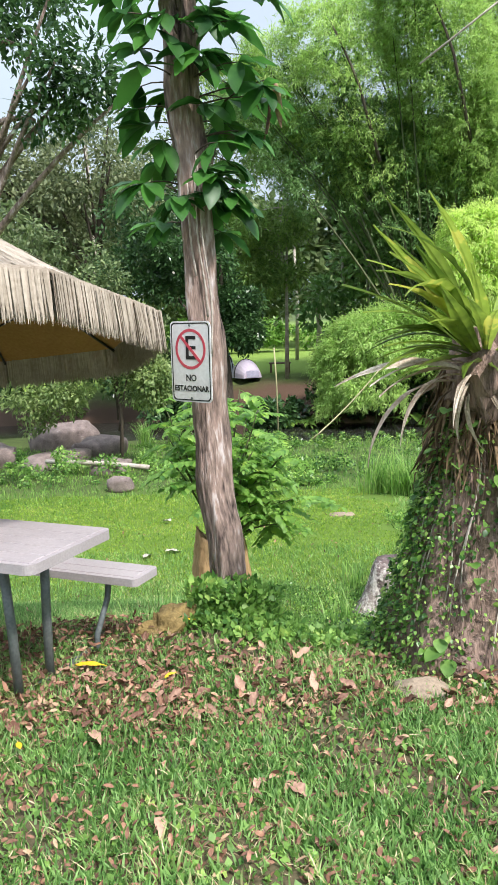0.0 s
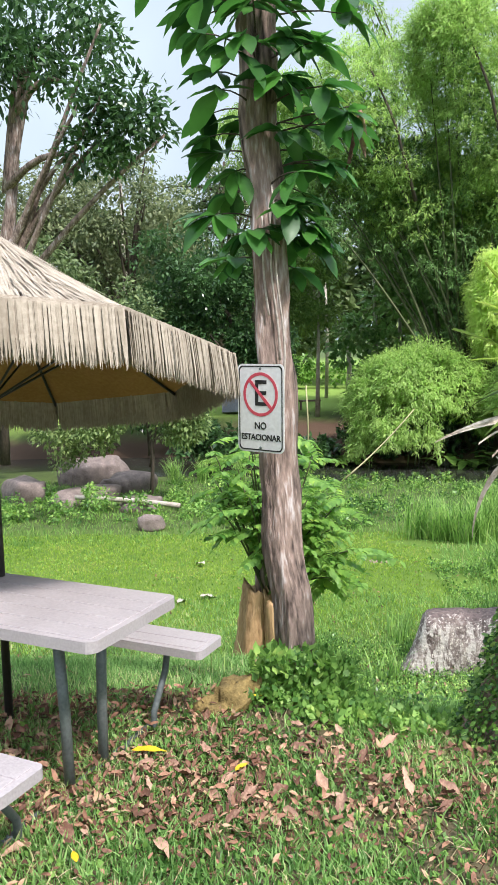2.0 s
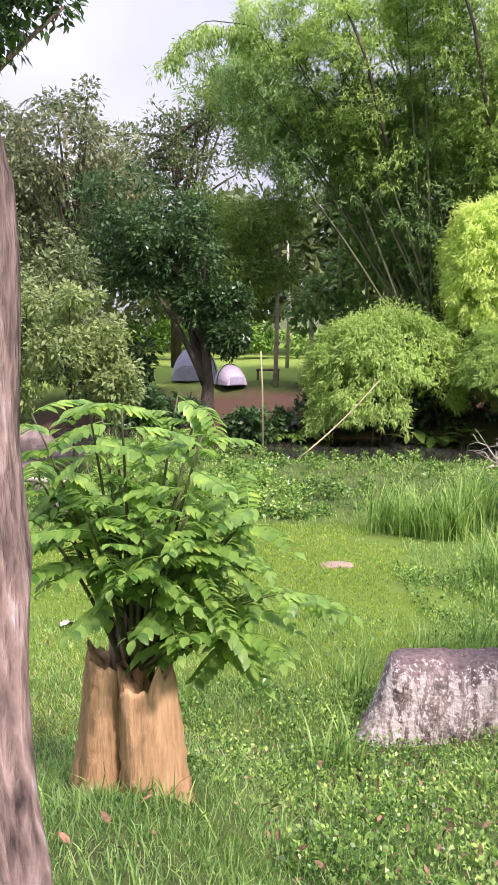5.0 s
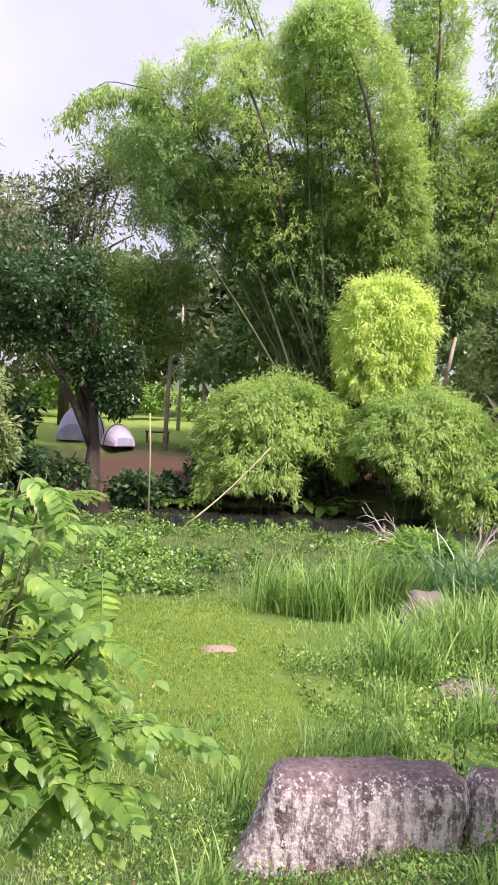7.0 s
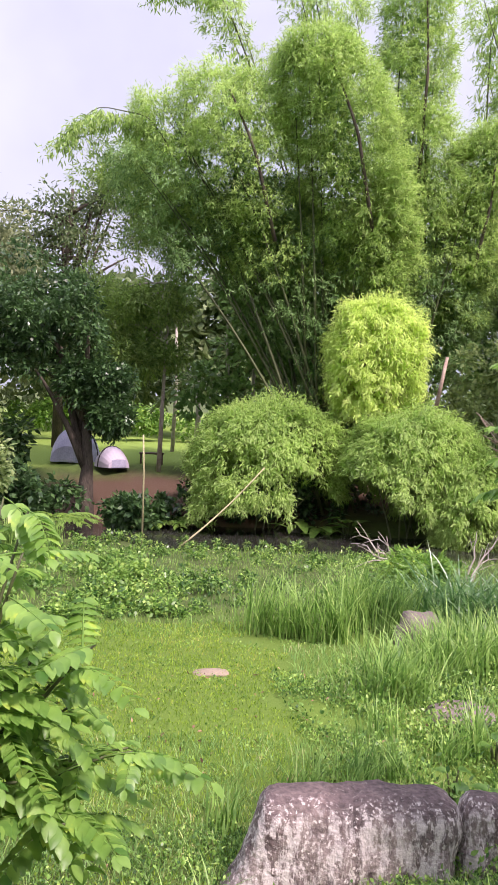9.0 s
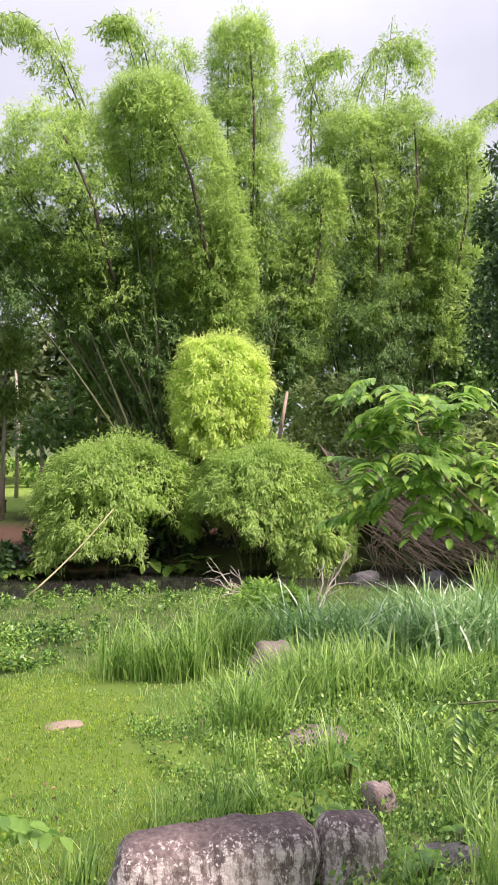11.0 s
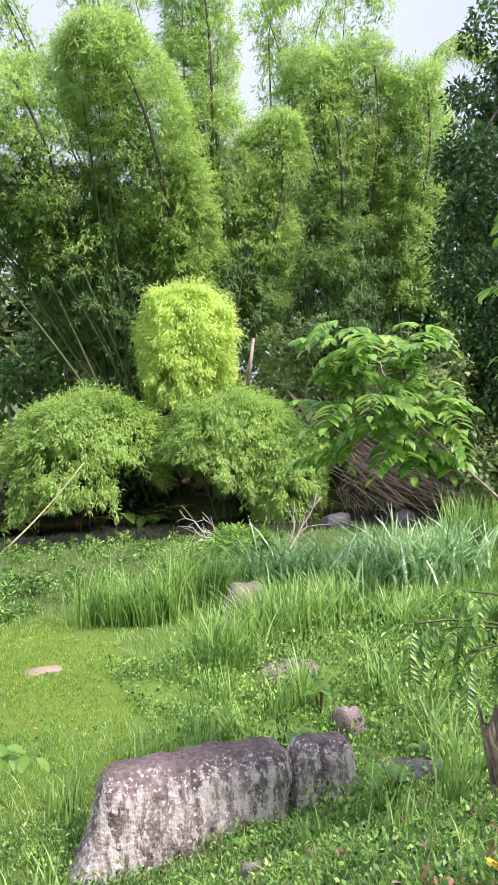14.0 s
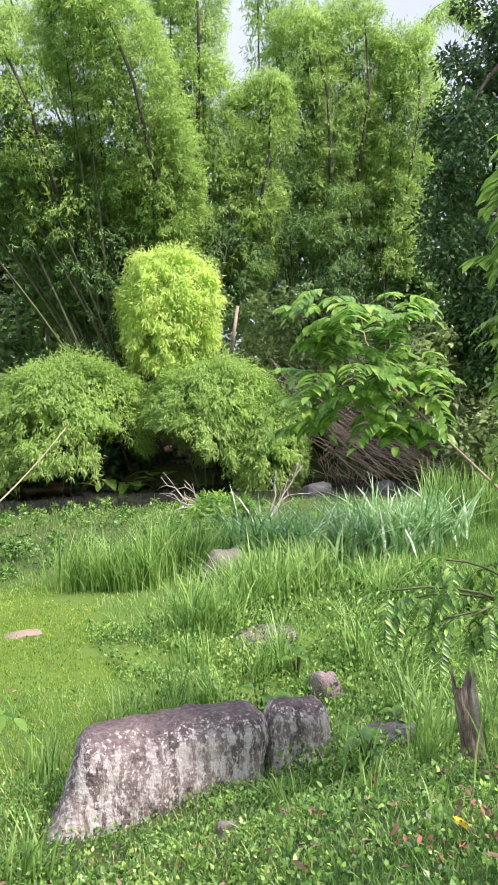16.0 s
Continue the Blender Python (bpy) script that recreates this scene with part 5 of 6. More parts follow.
woods("side_woods", "woods closing the place behind the walker", [(-30, 10, 4, 4, 16, 7), (34, 8, 5, 4, 16, 8), (0, -28, 4, 26, 4, 7)], 60, (1.0, 1.8), 60, 0.8, M_FOREST)
woods("bank_trees", "shaded bushes beside the camp", [(-5.2, 31.5, 0.2, 2.4, 0.8, 1.3), (-9.5, 31.5, 0.6, 2.6, 0.8, 1.8), (4.6, 33.5, 0.2, 1.6, 0.6, 0.9)], 50, (0.3, 0.55), 70, 0.26, M_DARKLEAF)
woods("hedge", "low green hedge along the far lawn", [(1.5, 50, 0.9, 4.5, 0.8, 0.7), (-4, 50, 1.0, 3, 0.8, 0.8)], 40, (0.3, 0.5), 60, 0.28, M_SHRUB)
woods("bank_bushes", "low dark bushes and ferns on the river bank", [(0.6, 28.6, -1.8, 1.2, 0.5, 0.45), (3.5, 29.6, -1.6, 2.2, 0.5, 0.8), (7.4, 29.2, -1.0, 2.2, 0.6, 1.2), (-2.5, 28.5, -1.4, 1.6, 0.6, 0.7), (11.6, 27.6, -1.2, 1.6, 0.5, 1.0)], 40, (0.18, 0.4), 60, 0.22, M_DARKLEAF)
woods("water_weeds", "low dark-green creeping plants at the water's edge", [(3.0, 23.2, -2.18, 3.4, 2.0, 0.16), (6.2, 21.4, -2.15, 2.2, 1.8, 0.14), (-1.0, 24.5, -2.2, 2.5, 2.0, 0.2), (1.2, 18.3, -1.95, 2.6, 1.6, 0.16), (0.2, 16.8, -1.85, 1.6, 0.7, 0.14)], 60, (0.1, 0.22), 80, 0.085, M_IVY)
woods("bank_weeds", "leafy weeds on the near river bank", [(-2.5, 19.5, -1.9, 2.2, 2.0, 0.3), (0.4, 19.8, -1.95, 1.6, 1.4, 0.3), (-6, 18.2, -1.75, 3, 1.5, 0.4), (5.4, 17.2, -1.85, 1.6, 1.0, 0.3)], 50, (0.12, 0.26), 70, 0.1, M_WEED)


def palm(at, height, label):
    t = thing("palm", label, "palm", "palms", at=at)
    limb("trunk", [(0, 0, -0.2), (0.1, 0, height / 2), (0, 0, height)], [0.16, 0.1], M_TWIG, t, 8)
    for k in range(11):
        a, e = k * 2 * math.pi / 11, random.uniform(0.1, 0.8)
        pts = np.array([(s * 2.1 * math.cos(a), s * 2.1 * math.sin(a), height + 2.1 * (e * s - 0.75 * s * s)) for s in np.linspace(0, 1, 14)])
        pos, d = np.repeat(pts[2:], 4, 0), []
        for q in range(len(pos)):
            sd = 1 if q % 2 else -1
            d.append((math.cos(a) * 0.6 - sd * math.sin(a), math.sin(a) * 0.6 + sd * math.cos(a), -0.35))
        ln = rng.uniform(0.4, 0.75, len(pos))
        link("frond", arrays("frond", *join([tube(pts, [0.02, 0.006], 4), scatter(DIAMOND, pos + rng.normal(size=pos.shape) * 0.04, np.array(d), ln, ln * 0.1)])), M_FOREST, t)


palm((-8.9, 45.5, -0.6), 13.6, "tall slender palm rising over the woods")
palm((3.6, 41, -0.6), 3.6, "small palm with a pale trunk on the lawn")
for k, (x, y, h) in enumerate(((2.6, 43, 6), (5.6, 37, 6.5), (6.6, 38, 8), (4.4, 36.5, 5.5))):
    limb("bare_tree", [(x, y, gz(x, y) - 0.2), (x + 0.1, y, h / 2), (x, y, h)], [0.11, 0.06], M_TWIG, None, 7)
    tagged(scene.collection.objects[-1], "slim pale tree trunk standing in the grove", "tree", "grove trees")


limb("bare_tree", [(11.9, 14.3, gz(11.9, 14.3) - 0.2), (11.75, 14.1, 3.0), (11.64, 14.0, 6.5), (11.6, 14.0, 9.0)], [0.13, 0.1], M_TWIG, None, 9)
tagged(scene.collection.objects[-1], "pale grey slender tree trunk on the river bank", "tree", "grove trees")


def tent(at, size, material, label, turn):
    t = thing("tent", label, "tent", "tents on the lawn", at=at)
    t.rotation_euler = (0, 0, radians(turn))
    w, d, h = size
    bm = bmesh.new()
    n = 10
    rows = []
    for i in range(n + 1):
        s = -1 + 2 * i / n
        rows.append([bm.verts.new((w / 2 * math.cos(math.pi * q / 12) * (1 - 0.25 * s * s), s * d / 2, h * math.sin(math.pi * q / 12) ** 0.9 * (1 - 0.55 * s * s))) for q in range(13)])
    for a, b in zip(rows, rows[1:]):
        for q in range(12):
            bm.faces.new((a[q], a[q + 1], b[q + 1], b[q]))
    bm.faces.new(rows[0])
    bm.faces.new(rows[-1][::-1])
    part("body", bm, material, t)
    for s in (-1, 1):
        limb("pole", [(w / 2 * math.cos(math.pi * q / 12) * 1.01, s * 0.02, h * 1.015 * math.sin(math.pi * q / 12) ** 0.9) for q in range(13)], [0.015], M_RIB, t, 5)
    part("door", box(-0.3, 0.3, -d / 2 - 0.02, -d / 2 + 0.02, 0.02, h * 0.4, 0.01, 1), M_TENT2, t)


tent((-0.22, 34.2, gz(-0.22, 34.2)), (1.15, 1.4, 0.8), M_TENT, "pale lilac dome tent pitched on the lawn", 25)
tent((-1.75, 36.5, gz(-1.75, 36.5)), (1.9, 2.0, 1.45), M_TENT2, "blue-grey tent behind the mango tree", -15)
camp = thing("camp_table", "low dark wooden table beside the tents", "table", at=(1.35, 35.6, gz(1.35, 35.6)))
part("top", box(-0.5, 0.5, -0.3, 0.3, 0.4, 0.46, 0.01), M_WOOD, camp)
for x in (-0.42, 0.42):
    for y in (-0.22, 0.22):
        part("leg", box(x - 0.04, x + 0.04, y - 0.04, y + 0.04, -0.05, 0.4, 0.005), M_WOOD, camp)
limb("stake", [(0.92, 27.6, gz(0.92, 27.6) - 0.3), (0.9, 27.55, -0.4), (0.85, 27.5, 0.72)], [0.035, 0.025], M_ROPE, None, 7)
tagged(scene.collection.objects[-1], "thin upright stake on the river bank", "stake")
limb("bamboo_pole", arc((1.85, 24.8, -2.25), (4.3, 25.6, -0.05), -0.12, 8), [0.028, 0.02], M_ROPE, None, 8)
tagged(scene.collection.objects[-1], "pale bamboo pole slanting over the river", "pole")

# fallen dry bamboo over the water
for k in range(60):
    x0 = random.uniform(11.2, 14.6)
    s = (x0, random.uniform(26.6, 27.6), random.uniform(-0.2, 2.2) - 0.3 * (x0 - 11.2))
    e = (x0 + random.uniform(1.4, 4.2), random.uniform(22.6, 24.2), -2.2 + random.uniform(0, 0.5))
    limb("fallen_bamboo", arc(s, e, random.uniform(-0.35, 0.35), 8), [random.uniform(0.012, 0.03), 0.008], M_DRYCULM, None, 6)
    tagged(scene.collection.objects[-1], "dry brown bamboo cane fallen across the river", "bamboo cane", "fallen canes")
pcs = []
for k in range(420):
    c = np.array([random.uniform(12.2, 17.2), random.uniform(24.6, 26.2), 0.0])
    c[2] = random.uniform(-2.2, 0.9 - 0.3 * (c[0] - 11.6))
    e = c + np.array([random.uniform(-0.6, 1.1), random.uniform(-0.4, 0.4), random.uniform(-1.0, 0.3)])
    pcs.append(tube(arc(c, e, random.uniform(-0.2, 0.2), 5), [0.012, 0.005], 4, False))
tagged(link("dry_twigs", arrays("dry_twigs", *join(pcs)), M_DRYCULM), "tangle of dry brown bamboo twigs over the water", "twigs", kind="stuff")
limb("snag", [(8.75, 24, 1.9), (9.0, 24, 3.25)], [0.06, 0.045], M_DRYCULM, None, 7)
tagged(scene.collection.objects[-1], "broken brown bamboo stub standing in the thicket", "bamboo stub")


def dead_branch(label, root, arms):
    t = thing("dead_branch", label, "branch", at=root)
    for k, (dx, dy, dz) in enumerate(arms):
        pts = arc((0, 0, 0), (dx, dy, dz), 0.08, 7) + np.concatenate([[[0, 0, 0]], rng.normal(size=(6, 3)) * 0.035])
        limb("limb", pts, [0.03, 0.008], M_TWIG, t, 6)
        for q in range(4):
            s = pts[2 + q]
            limb("twig", arc(s, s + np.array([dx, dy, dz]) * 0.25 + rng.normal(size=3) * 0.22, 0.02, 5), [0.01, 0.004], M_TWIG, t, 5)


dead_branch("bleached bare branch caught at the water's edge", (6.6, 20.3, -1.95), [(-1.2, 0, 0.95), (-1.0, 0.2, 0.5), (-0.6, 0.1, 0.8), (-0.9, -0.2, 0.25)])
dead_branch("pale forked branch leaning in the grass", (7.95, 20, -2.3), [(0.9, 0, 1.4), (0.75, 0.1, 1.0), (0.35, 0.1, 1.3)])

# big-leaved sapling leaning over the river
lean = thing("leaning_sapling", "leaning young tree with large bright pinnate leaves", "tree", at=(10.6, 14.2, gz(10.6, 14.2)))
lp = inside([(10.6, 14.2, -2.0), (9.82, 14.0, -0.95), (7.42, 14.0, 1.08), (6.95, 14, 1.8), (6.84, 14, 2.4)], (10.6, 14.2, gz(10.6, 14.2)))
limb("stem", lp, [0.028, 0.022, 0.012], M_DRYCULM, lean, 8)
BL = [compound_data("leaf", 6, 0.62, 0.22, 0.5, dr, M_SHRUB, 80 + k) for k, dr in enumerate((0.6, 1.1, 1.6))]
for k in range(95):
    c = Vector(inside((random.uniform(5.9, 8.3), random.uniform(13.5, 14.6), random.uniform(0.4, 2.6)), (10.6, 14.2, gz(10.6, 14.2))))
    if abs(c.x + 3.7) > 0.9 and c.z > 4.2:
        continue
    a = random.uniform(0, 2 * math.pi)
    if k % 2 == 0:
        s = Vector([float(np.interp(min(0.95, 0.45 + 0.2 * (c.z - 2)), np.linspace(0, 1, 5), lp[:, q])) for q in range(3)])
        limb("twig", arc(s, c, 0.05, 6), [0.01, 0.004], M_CULM, lean, 5)
    place("leaf", BL[k % 3], aim(c, (math.cos(a), math.sin(a), random.uniform(-0.3, 0.4)), scale=random.uniform(0.8, 1.25)), lean)


# ---- tall grass ----
def tuft(name, at, n, height, width, spread, material, label, lean=0.35, group="tall grass"):
    s = np.linspace(0, 1, 6)
    base = np.stack([rng.normal(size=n) * spread, rng.normal(size=n) * spread * 0.7, np.zeros(n)], 1)
    a = random.uniform(0, 6.28) + rng.normal(size=n) * 1.5
    h = height * (0.35 + 0.8 * rng.beta(2.2, 1.6, n)) * random.uniform(0.85, 1.12)
    ln = lean * rng.uniform(0.2, 1.5, n)
    out = np.stack([np.cos(a), np.sin(a), 0 * a], 1)
    side = np.stack([-np.sin(a), np.cos(a), 0 * a], 1)
    c = base[:, None] + out[:, None] * (ln * h)[:, None, None] * (s ** 2)[None, :, None] + np.array([0, 0, 1.0]) * (h[:, None] * (s - 0.28 * np.minimum(ln, 1)[:, None] * s ** 2.5))[..., None]
    w = width * np.array([0.7, 1, 1, 0.8, 0.5, 0.04])[None] * rng.uniform(0.7, 1.2, n)[:, None]
    v = np.stack([c + side[:, None] * w[..., None] / 2, c - side[:, None] * w[..., None] / 2], 2).reshape(-1, 3)
    k = np.arange(5)
    f = (np.stack([2 * k, 2 * k + 1, 2 * k + 3, 2 * k + 2], 1)[None] + (np.arange(n) * 12)[:, None, None]).reshape(-1, 4)
    ob = link(name, arrays(name, v, f), material)
    ob.location = at
    return tagged(ob, label, "grass", group)


for x, y, h, n in ((2.6, 15.2, 1.35, 260), (3.1, 15.0, 1.4, 300), (3.6, 14.9, 1.4, 320), (4.1, 15.1, 1.35, 280), (4.5, 15.4, 1.2, 220)):
    tuft("tall_grass", (x + random.uniform(-0.12, 0.12), y + random.uniform(-0.3, 0.3), gz(x, y) - 0.03), int(n * 0.55), h * random.uniform(0.7, 1.1), 0.022, 0.17, M_TALL, "clump of tall bright green grass beyond the lawn", 0.5)
for x, y, h in ((3.35, 12.2, 0.95), (3.65, 12.1, 1.1), (4.1, 12.6, 1.15), (4.6, 12.7, 1.2), (5.1, 12.9, 1.25), (5.6, 13.2, 1.2), (4.4, 13.4, 1.15), (5.0, 13.8, 1.25), (6.0, 12.3, 0.95), (6.6, 12.6, 0.9)):
    tuft("tall_grass", (x, y, gz(x, y) - 0.03), 130, h * random.uniform(0.65, 1.1), 0.022, 0.17, M_TALL, "clump of tall arching grass beside the rocks", 0.65)
for x, y in ((6.0, 15.0), (6.6, 14.6), (7.2, 14.7), (7.8, 14.5), (8.4, 14.7), (9.0, 14.9), (6.4, 15.8), (7.2, 15.9), (8.1, 15.9), (8.9, 16.0), (5.6, 15.6)):
    tuft("broad_grass", (x, y, gz(x, y) - 0.03), 100, random.uniform(1.05, 1.4), 0.045, 0.3, M_SILVER, "broad-bladed silvery green grass with drooping tips", 0.95, "broad grass")
for x, y in ((10.9, 17.4), (11.4, 17.2), (11.2, 15.8), (12, 17)):
    tuft("tall_grass", (x, y, gz(x, y) - 0.03), 180, 1.35, 0.022, 0.25, M_TALL, "tall pale seeding grass on the river bank", 0.35)
for x, y, h, n in ((2.0, 10.25, 0.5, 60), (2.5, 10.3, 0.55, 60), (1.3, 10.0, 0.4, 50), (2.9, 10.5, 0.5, 50), (0.95, 8.7, 0.5, 50), (3.85, 8.2, 0.75, 36), (4.05, 7.7, 0.7, 34), (3.5, 7.0, 0.55, 30), (3.9, 7.05, 0.8, 40), (4.3, 6.9, 0.9, 46), (3.2, 6.2, 0.35, 30), (2.7, 6.6, 0.3, 26), (3.0, 11.2, 0.5, 50), (3.6, 10.8, 0.5, 50), (3.5, 8.6, 0.7, 40), (4.3, 8.8, 0.8, 44), (4.6, 9.6, 0.8, 44), (3.9, 10.9, 0.8, 44), (4.7, 10.6, 0.9, 44), (4.2, 8.0, 0.9, 40), (2.7, 8.3, 0.35, 36), (3.0, 7.6, 0.35, 36), (1.9, 7.9, 0.3, 30), (-3.4, 24, 1.1, 150), (-2.6, 24.6, 1.0, 120), (-1.4, 24.4, 0.8, 120)):
    tuft("grass_tuft", (x, y, gz(x, y) - 0.02), n, h, 0.016, 0.09, M_TALL, "small tuft of long green grass", 0.5, "grass tufts")
tagged(link("creeping_fern", arrays("creeping_fern", *crown(*clumps([(6.5, 19.2, -1.75, 0.9, 0.6, 0.45)], 50, 0.12, 0.25), 60, 0.16, 0.4)), M_SHRUB), "light green leafy weed by the branch", "weed")


# ---- grass, weeds and litter ----
def field(name, label, x0, x1, y0, y1, n, h, w, material, template=BLADE, flat=0.0, fade=None, category="grass", lift=0.0, clump=0.0):
    x, y = rng.uniform(x0, x1, n), rng.uniform(y0, y1, n)
    if clump:
        g = np.sin(x * 3.1 + 1.3 * np.sin(y * 2.7)) * np.sin(y * 3.7 + 1.1 * np.sin(x * 2.1)) + 0.6 * np.sin(x * 8 + y * 5) + rng.normal(size=n) * 0.5
        k = g > clump
        x, y = x[k], y[k]
    if fade is not None:
        k = fade(x, y)
        x, y = x[k], y[k]
    m = len(x)
    d = rng.normal(size=(m, 3)) * 0.55
    d[:, 2] = np.abs(d[:, 2]) + (1 - flat)
    ln = h * rng.uniform(0.5, 1.3, m)
    p = np.stack([x, y, ground_z(x, y) + lift * rng.random(m) - 0.004], 1)
    return tagged(link(name, arrays(name, *scatter(template, p, d, ln, np.full(m, w) * rng.uniform(0.7, 1.2, m) if template is BLADE else ln * w)), material), label, category, kind="stuff")


field("grass", "short green grass growing through the leaf litter", -2.2, 2.2, 1.6, 3.9, 92000, 0.065, 0.009, M_GRASS, clump=-0.6, fade=lambda x, y: (rng.random(len(x)) > np.clip((y - 2.8) * 1.2, 0, 0.45)) & (rng.random(len(x)) < np.clip((2.2 - np.abs(x)) * 1.6, 0, 1)) & (rng.random(len(x)) < np.clip((y - 1.5) * 2, 0, 1)))
field("grass", "sparse grass round the picnic table", -7, 7, -4, 4.6, 44000, 0.08, 0.011, M_GRASS, fade=lambda x, y: (rng.random(len(x)) < np.clip(1.4 - np.hypot(x / 6.5, (y - 0.6) / 4.4), 0, 1)) & ((np.abs(x) > 1.4) | (y < 2)))
field("grass", "thin grass along the top of the bank", -3.6, 4.6, 4.0, 6.5, 38000, 0.075, 0.006, M_GRASS)
field("grass", "rough grass on the sloping bank", -3.5, 6.0, 6.0, 10.2, 48000, 0.08, 0.007, M_GRASS, fade=lambda x, y: (x < 0.5) | (rng.random(len(x)) < 0.06))
field("lawn_grass", "short bright lawn grass", -7, 3.6, 9.2, 16.0, 90000, 0.045, 0.009, M_LAWN, fade=lambda x, y: x < 2.4 + 0.3 * np.sin(y * 2) + 0.25 * np.sin(y * 5))
field("grass", "rough grass between the lawn and the river", -9, 12, 15, 24.5, 26000, 0.13, 0.014, M_WEED)
field("grass", "rank grass on the river bank", 5.5, 13, 12, 19.5, 20000, 0.24, 0.014, M_WEED)
field("grass", "rough grass on the weedy slope", 2.6, 9, 8, 14.5, 15000, 0.12, 0.01, M_GRASS)
field("weeds", "taller dark leafy weeds between the rocks", 2.9, 7.5, 8.4, 13, 12000, 0.055, 0.6, M_IVY, OVAL, 0.55, category="weeds", lift=0.3, clump=0.1)
field("weeds", "dark clover patches in the lawn", -6, 3.4, 9.0, 15.5, 16000, 0.035, 0.7, M_WEED, SMALL, 0.8, category="weeds", lift=0.03, clump=0.3)
field("weeds", "low leafy weeds on the sloping bank", -1.5, 5.5, 5.0, 9.8, 17000, 0.034, 0.6, M_WEED, SMALL, 0.75, category="weeds", lift=0.15, clump=0.15, fade=lambda x, y: x + 0.3 * np.sin(y * 3) > np.where(y > 7.4, 0.2, 0.7))
field("weeds", "dark leafy ground cover on the slope", -1.2, 5.5, 4.6, 10.0, 62000, 0.034, 0.65, M_IVY, SMALL, 0.8, category="weeds", lift=0.11, clump=-0.6, fade=lambda x, y: x + 0.3 * np.sin(y * 3) > np.where(y > 7.6, -0.5, 0.7))
field("grass", "longer grass blades among the weeds", -1.0, 5.5, 5.0, 10.6, 5200, 0.19, 0.009, M_TALL, clump=0.1)
field("grass", "short grass among the slope weeds", 0.2, 5.5, 4.2, 10.0, 46000, 0.09, 0.008, M_GRASS, clump=-0.4)
field("grass", "rough darker grass beside the boulder", -5, 3.2, 9.4, 11.4, 12000, 0.1, 0.008, M_GRASS, clump=0.0)
field("weeds", "taller leafy weeds in patches on the slope", 0.4, 5.5, 5.0, 9.6, 8000, 0.04, 0.55, M_IVY, OVAL, 0.6, category="weeds", lift=0.2, clump=0.55)
field("weeds", "leafy weeds among the rocks", 2.2, 8, 9.6, 13, 12000, 0.045, 0.6, M_WEED, SMALL, 0.7, category="weeds", lift=0.16, clump=-0.3)
field("weeds", "dark leafy weeds among the rocks", 2.2, 8, 8.6, 13, 30000, 0.042, 0.6, M_IVY, SMALL, 0.7, category="weeds", lift=0.1, clump=-0.3)
field("weeds", "small green weeds under the tree", -0.8, 1.0, 3.6, 4.8, 15000, 0.04, 0.75, M_WEED, SMALL, 0.65, category="weeds", lift=0.07, fade=lambda x, y: (np.hypot((x + 0.08) / 0.36, (y - 4.12) / 0.24) + rng.normal(size=len(x)) * 0.2 < 1) | (np.abs(y - 3.95 + 0.12 * x) + np.abs(rng.normal(size=len(x))) * 0.08 < 0.17) & (x > -0.2) & (x < 0.8))
field("weeds", "climbing weeds at the foot of the tree", -0.5, 0.2, 3.95, 4.35, 2200, 0.05, 0.75, M_WEED, SMALL, 0.4, category="weeds", lift=0.24, fade=lambda x, y: np.hypot((x + 0.15) / 0.28, (y - 4.16) / 0.16) < 1)
field("weeds", "small weeds scattered in the grass", -2.2, 2.2, 1.8, 4.0, 11000, 0.03, 0.75, M_WEED, SMALL, 0.8, category="weeds", lift=0.03)
field("dry_grass", "dry straw and grass bits on the soil", -2.2, 2.2, 1.7, 4.0, 4500, 0.06, 0.004, M_STRAW, flat=0.98, category="dry grass", lift=0.03)
field("leaf_litter", "brown dead leaves lying on the ground", -2.2, 2.2, 1.7, 3.2, 4600, 0.04, 0.45, M_LITTER, OVAL, 1.4, category="leaf litter", lift=0.05, clump=0.0)
field("leaf_litter", "brown dead leaves under the table and tree", -2.0, 1.6, 2.85, 3.95, 6800, 0.043, 0.45, M_LITTER, OVAL, 1.4, category="leaf litter", lift=0.05, fade=lambda x, y: np.abs(y - 3.35 - 0.12 * np.sin(x * 2.3)) + np.abs(rng.normal(size=len(x))) * 0.2 < 0.5)
field("leaf_litter", "reddish dead leaves round the table legs", -3.0, -0.3, 3.0, 4.4, 5200, 0.045, 0.45, M_LITTER, OVAL, 1.4, category="leaf litter", lift=0.07, clump=-0.3)
field("leaf_litter", "scattered dead leaves on the slope and lawn", -2.5, 5, 5, 13.5, 500, 0.055, 0.45, M_LITTER, OVAL, 1.1, category="leaf litter", lift=0.05)
field("leaf_litter", "brown dead leaves caught among the slope weeds", 0.3, 4.6, 5.0, 9.0, 800, 0.06, 0.45, M_LITTER2, OVAL, 1.0, category="leaf litter", lift=0.13)
field("fallen_petals", "red fallen flowers beside the dark rock", 2.35, 2.85, 6.05, 6.5, 130, 0.042, 0.5, M_PETAL, OVAL, 1.4, category="flowers", lift=0.09)
FL = [leaf_data("fallen_leaf", 0.125, 0.055, 0.3, 0.5, M_LITTER1, 6, 0.12), leaf_data("fallen_leaf", 0.1, 0.048, -0.35, 0.7, M_LITTER1, 6, 0.15)]
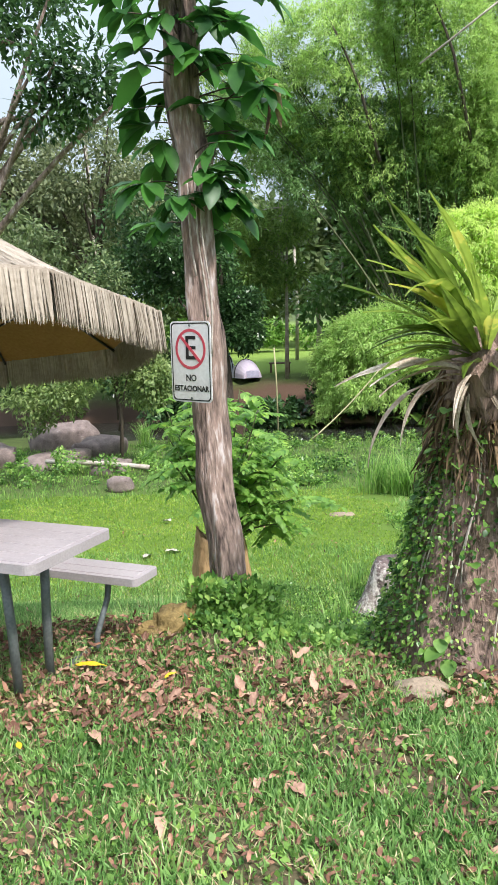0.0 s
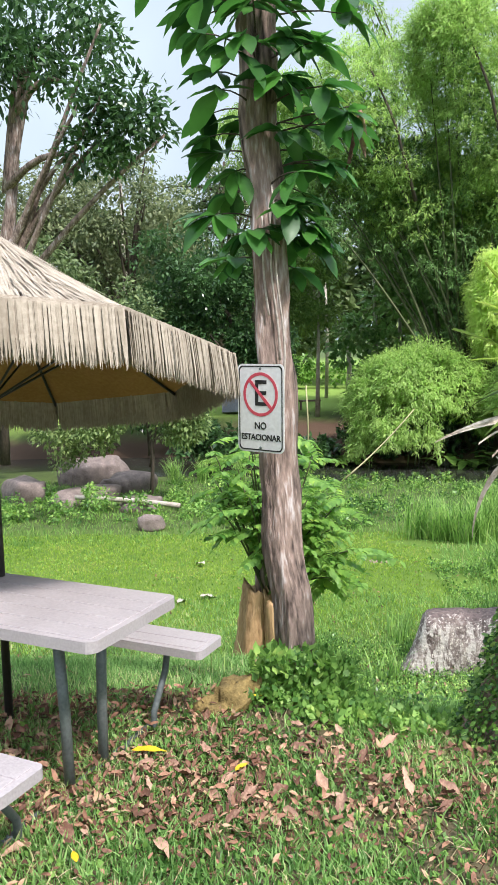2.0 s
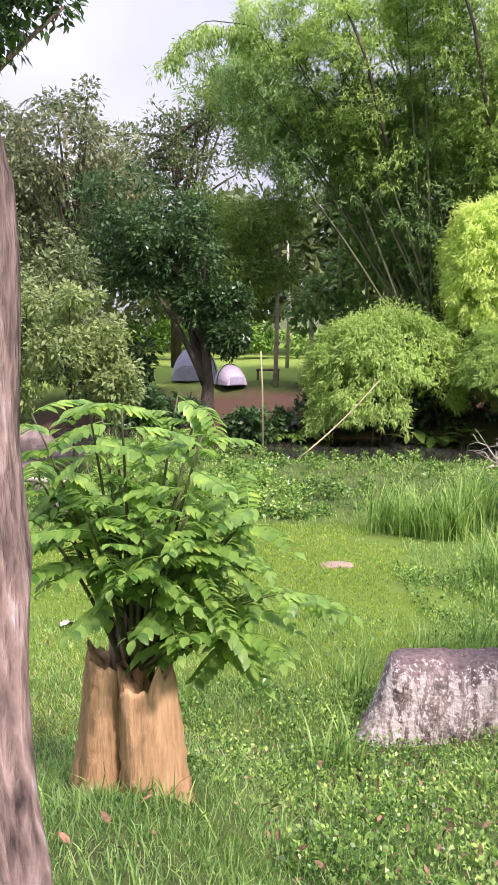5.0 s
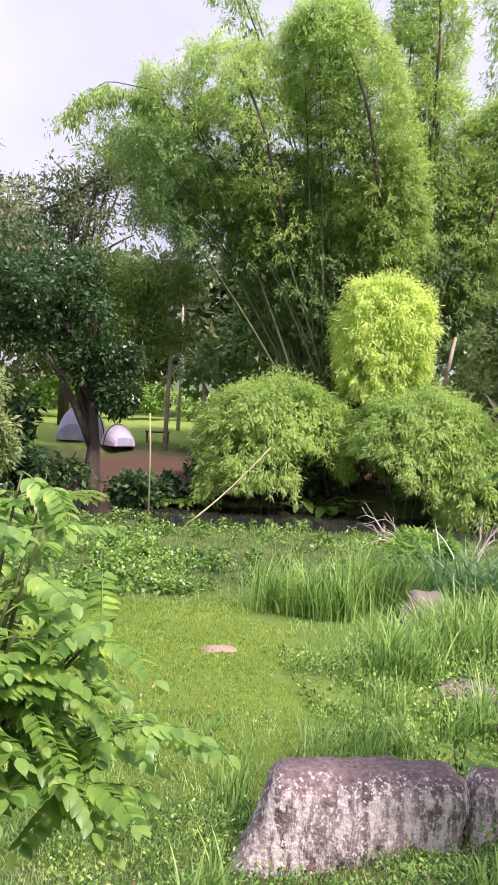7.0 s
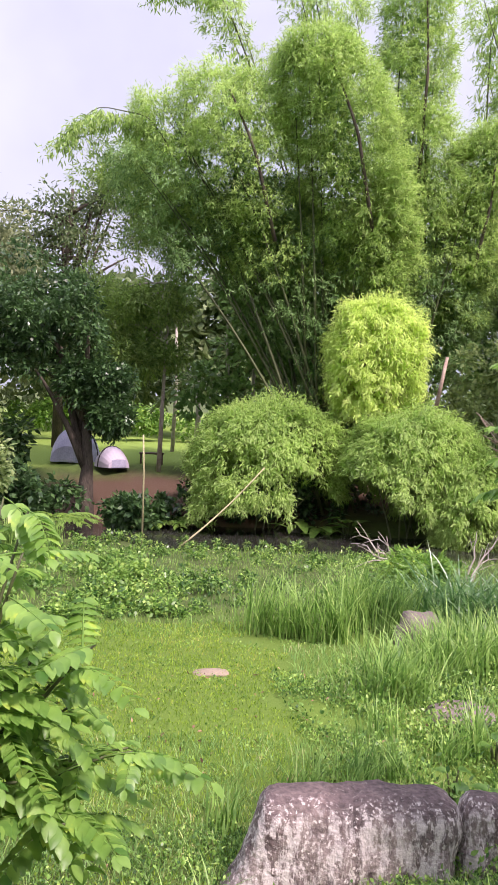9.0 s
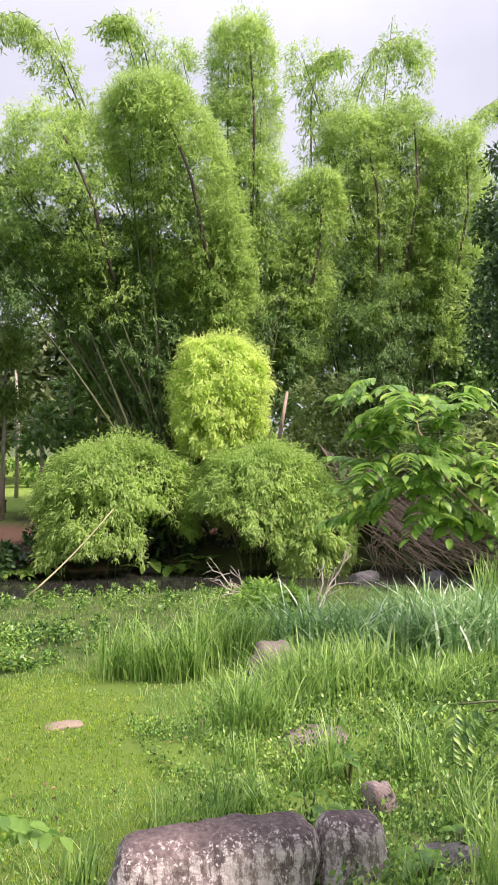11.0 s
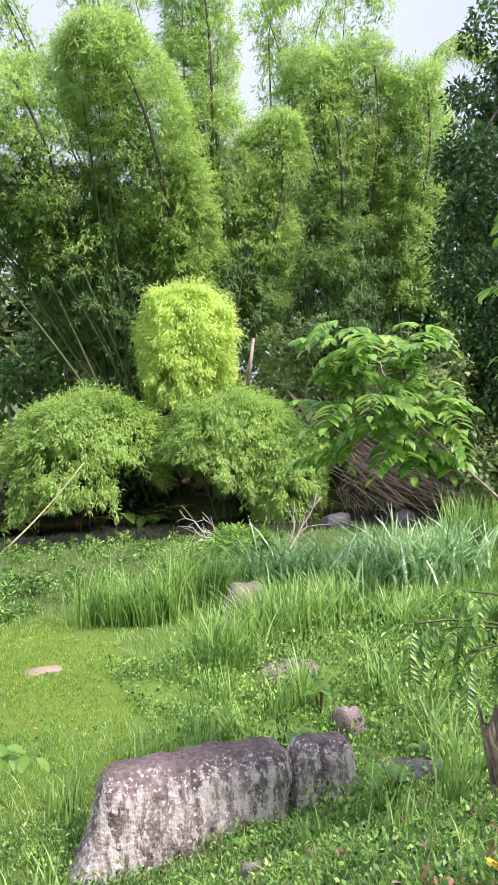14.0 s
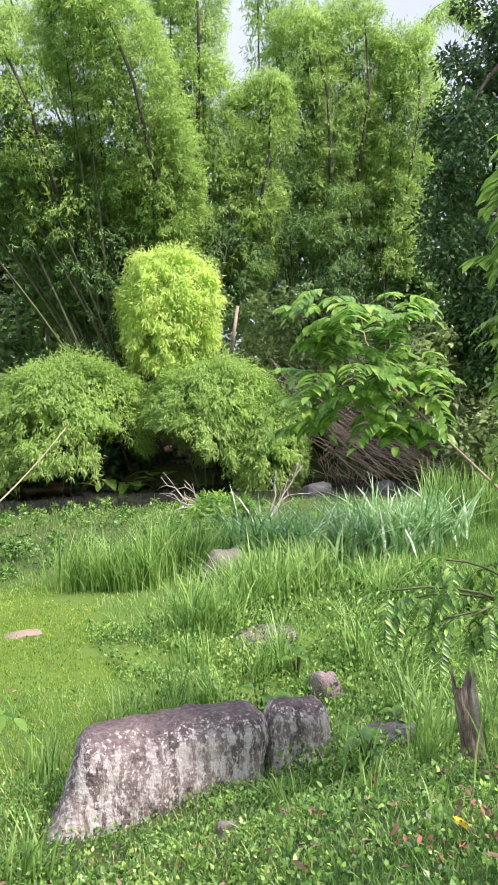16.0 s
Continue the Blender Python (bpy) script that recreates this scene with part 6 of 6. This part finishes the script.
for k in range(240):
    x, y = random.uniform(-1.9, 1.6), random.uniform(2.1, 3.95) if k % 4 == 0 else random.uniform(3.0, 3.85)
    ob = new("fallen_leaf", FL[k % 2])
    ob.matrix_world = aim((x, y, gz(x, y) + 0.035), (random.uniform(-1, 1), random.uniform(-1, 1), random.uniform(-0.1, 0.2)), scale=random.uniform(0.4, 1.0), roll=random.uniform(-0.6, 0.6))
    tagged(ob, "curled reddish-brown fallen leaf on the grass", "leaf", "fallen leaves")
YL = leaf_data("yellow_leaf", 0.15, 0.05, 0.1, 0.3, M_YELLOW, 6, 0.05)
for x, y, s, a in ((-0.9, 3.48, 1.0, 0.1), (-0.45, 3.32, 0.6, 1.0), (-0.95, 2.75, 0.5, 2), (2.55, 6.2, 0.8, 1.4), (-0.42, 3.95, 0.5, 0.5)):
    ob = new("yellow_leaf", YL)
    ob.matrix_world = aim((x, y, gz(x, y) + 0.075), (math.cos(a), math.sin(a), 0), scale=s)
    tagged(ob, "fallen bright yellow leaf on the ground", "leaf", "yellow fallen leaves")
PL = leaf_data("dry_leaf", 0.2, 0.08, 0.2, 0.4, M_TWIG, 6, 0.1)
for x, y, a in ((-1.42, 11.3, 0.3), (-1.72, 11.1, 1.2), (-1.5, 13.0, 2.2)):
    ob = new("dry_leaf", PL)
    ob.matrix_world = aim((x, y, gz(x, y) + 0.06), (math.cos(a), math.sin(a), 0), scale=1.4)
    tagged(ob, "large pale dry leaf lying on the lawn", "leaf", "dry leaves on the lawn")


# ---- broad-leaved plants ----
def broad_plant(at, n, length, width, material, label, tall=0.5, name="broad_leaf_plant"):
    t = thing(name, label, "plant", "broad-leaved plants", at=at)
    data = leaf_data("leaf", length, width, 0.3, 0.25, material, 8, 0.03, 0.7)
    for k in range(n):
        a = k * 2.4
        h = tall * random.uniform(0.5, 1.1)
        tip = Vector((0.3 * length * math.cos(a), 0.3 * length * math.sin(a), h))
        limb("stalk", arc((0, 0, -0.05), tip, 0.02, 5), [0.012, 0.008], M_CULM, t, 5)
        place("leaf", data, aim(tip, (math.cos(a), math.sin(a), random.uniform(-0.3, 0.6)), scale=random.uniform(0.7, 1.1)), t)


for x, y, n, ln in ((3.75, 9.0, 5, 0.24), (3.3, 10.1, 4, 0.2), (2.9, 9.9, 4, 0.17), (4.3, 9.3, 4, 0.18), (3.6, 8.7, 5, 0.2), (4.0, 10.7, 5, 0.2), (4.6, 8.7, 5, 0.2), (3.5, 9.75, 4, 0.17)):
    broad_plant((x, y, gz(x, y)), n, ln * 0.85, ln * 0.7, M_IVY, "low plant with broad heart-shaped leaves by the boulders", 0.3)
for x, y in ((6.6, 28.0), (5.9, 28.3), (7.5, 27.9)):
    broad_plant((x, y, gz(x, y)), 9, 0.8, 0.36, M_SHRUB2, "large-leaved dark plant on the shaded bank", 0.8)


def tree_fern(at, label):
    t = thing("tree_fern", label, "fern", "ferns on the bank", at=at)
    limb("trunk", [(0, 0, -0.2), (0, 0, 0.6)], [0.08, 0.06], M_BARK_DARK, t, 8)
    data = compound_data("frond", 15, 1.5, 0.3, 0.28, 0.9, M_SHRUB2, 90)
    for k in range(9):
        a = k * 2 * math.pi / 9
        place("frond", data, aim((0, 0, 0.6), (math.cos(a), math.sin(a), 0.35), scale=random.uniform(0.8, 1.1)), t)


tree_fern((-1.7, 27.0, gz(-1.7, 27.0)), "light green tree fern on the far bank")
tree_fern((1.9, 29.2, gz(1.9, 29.2)), "small green fern at the water's edge")
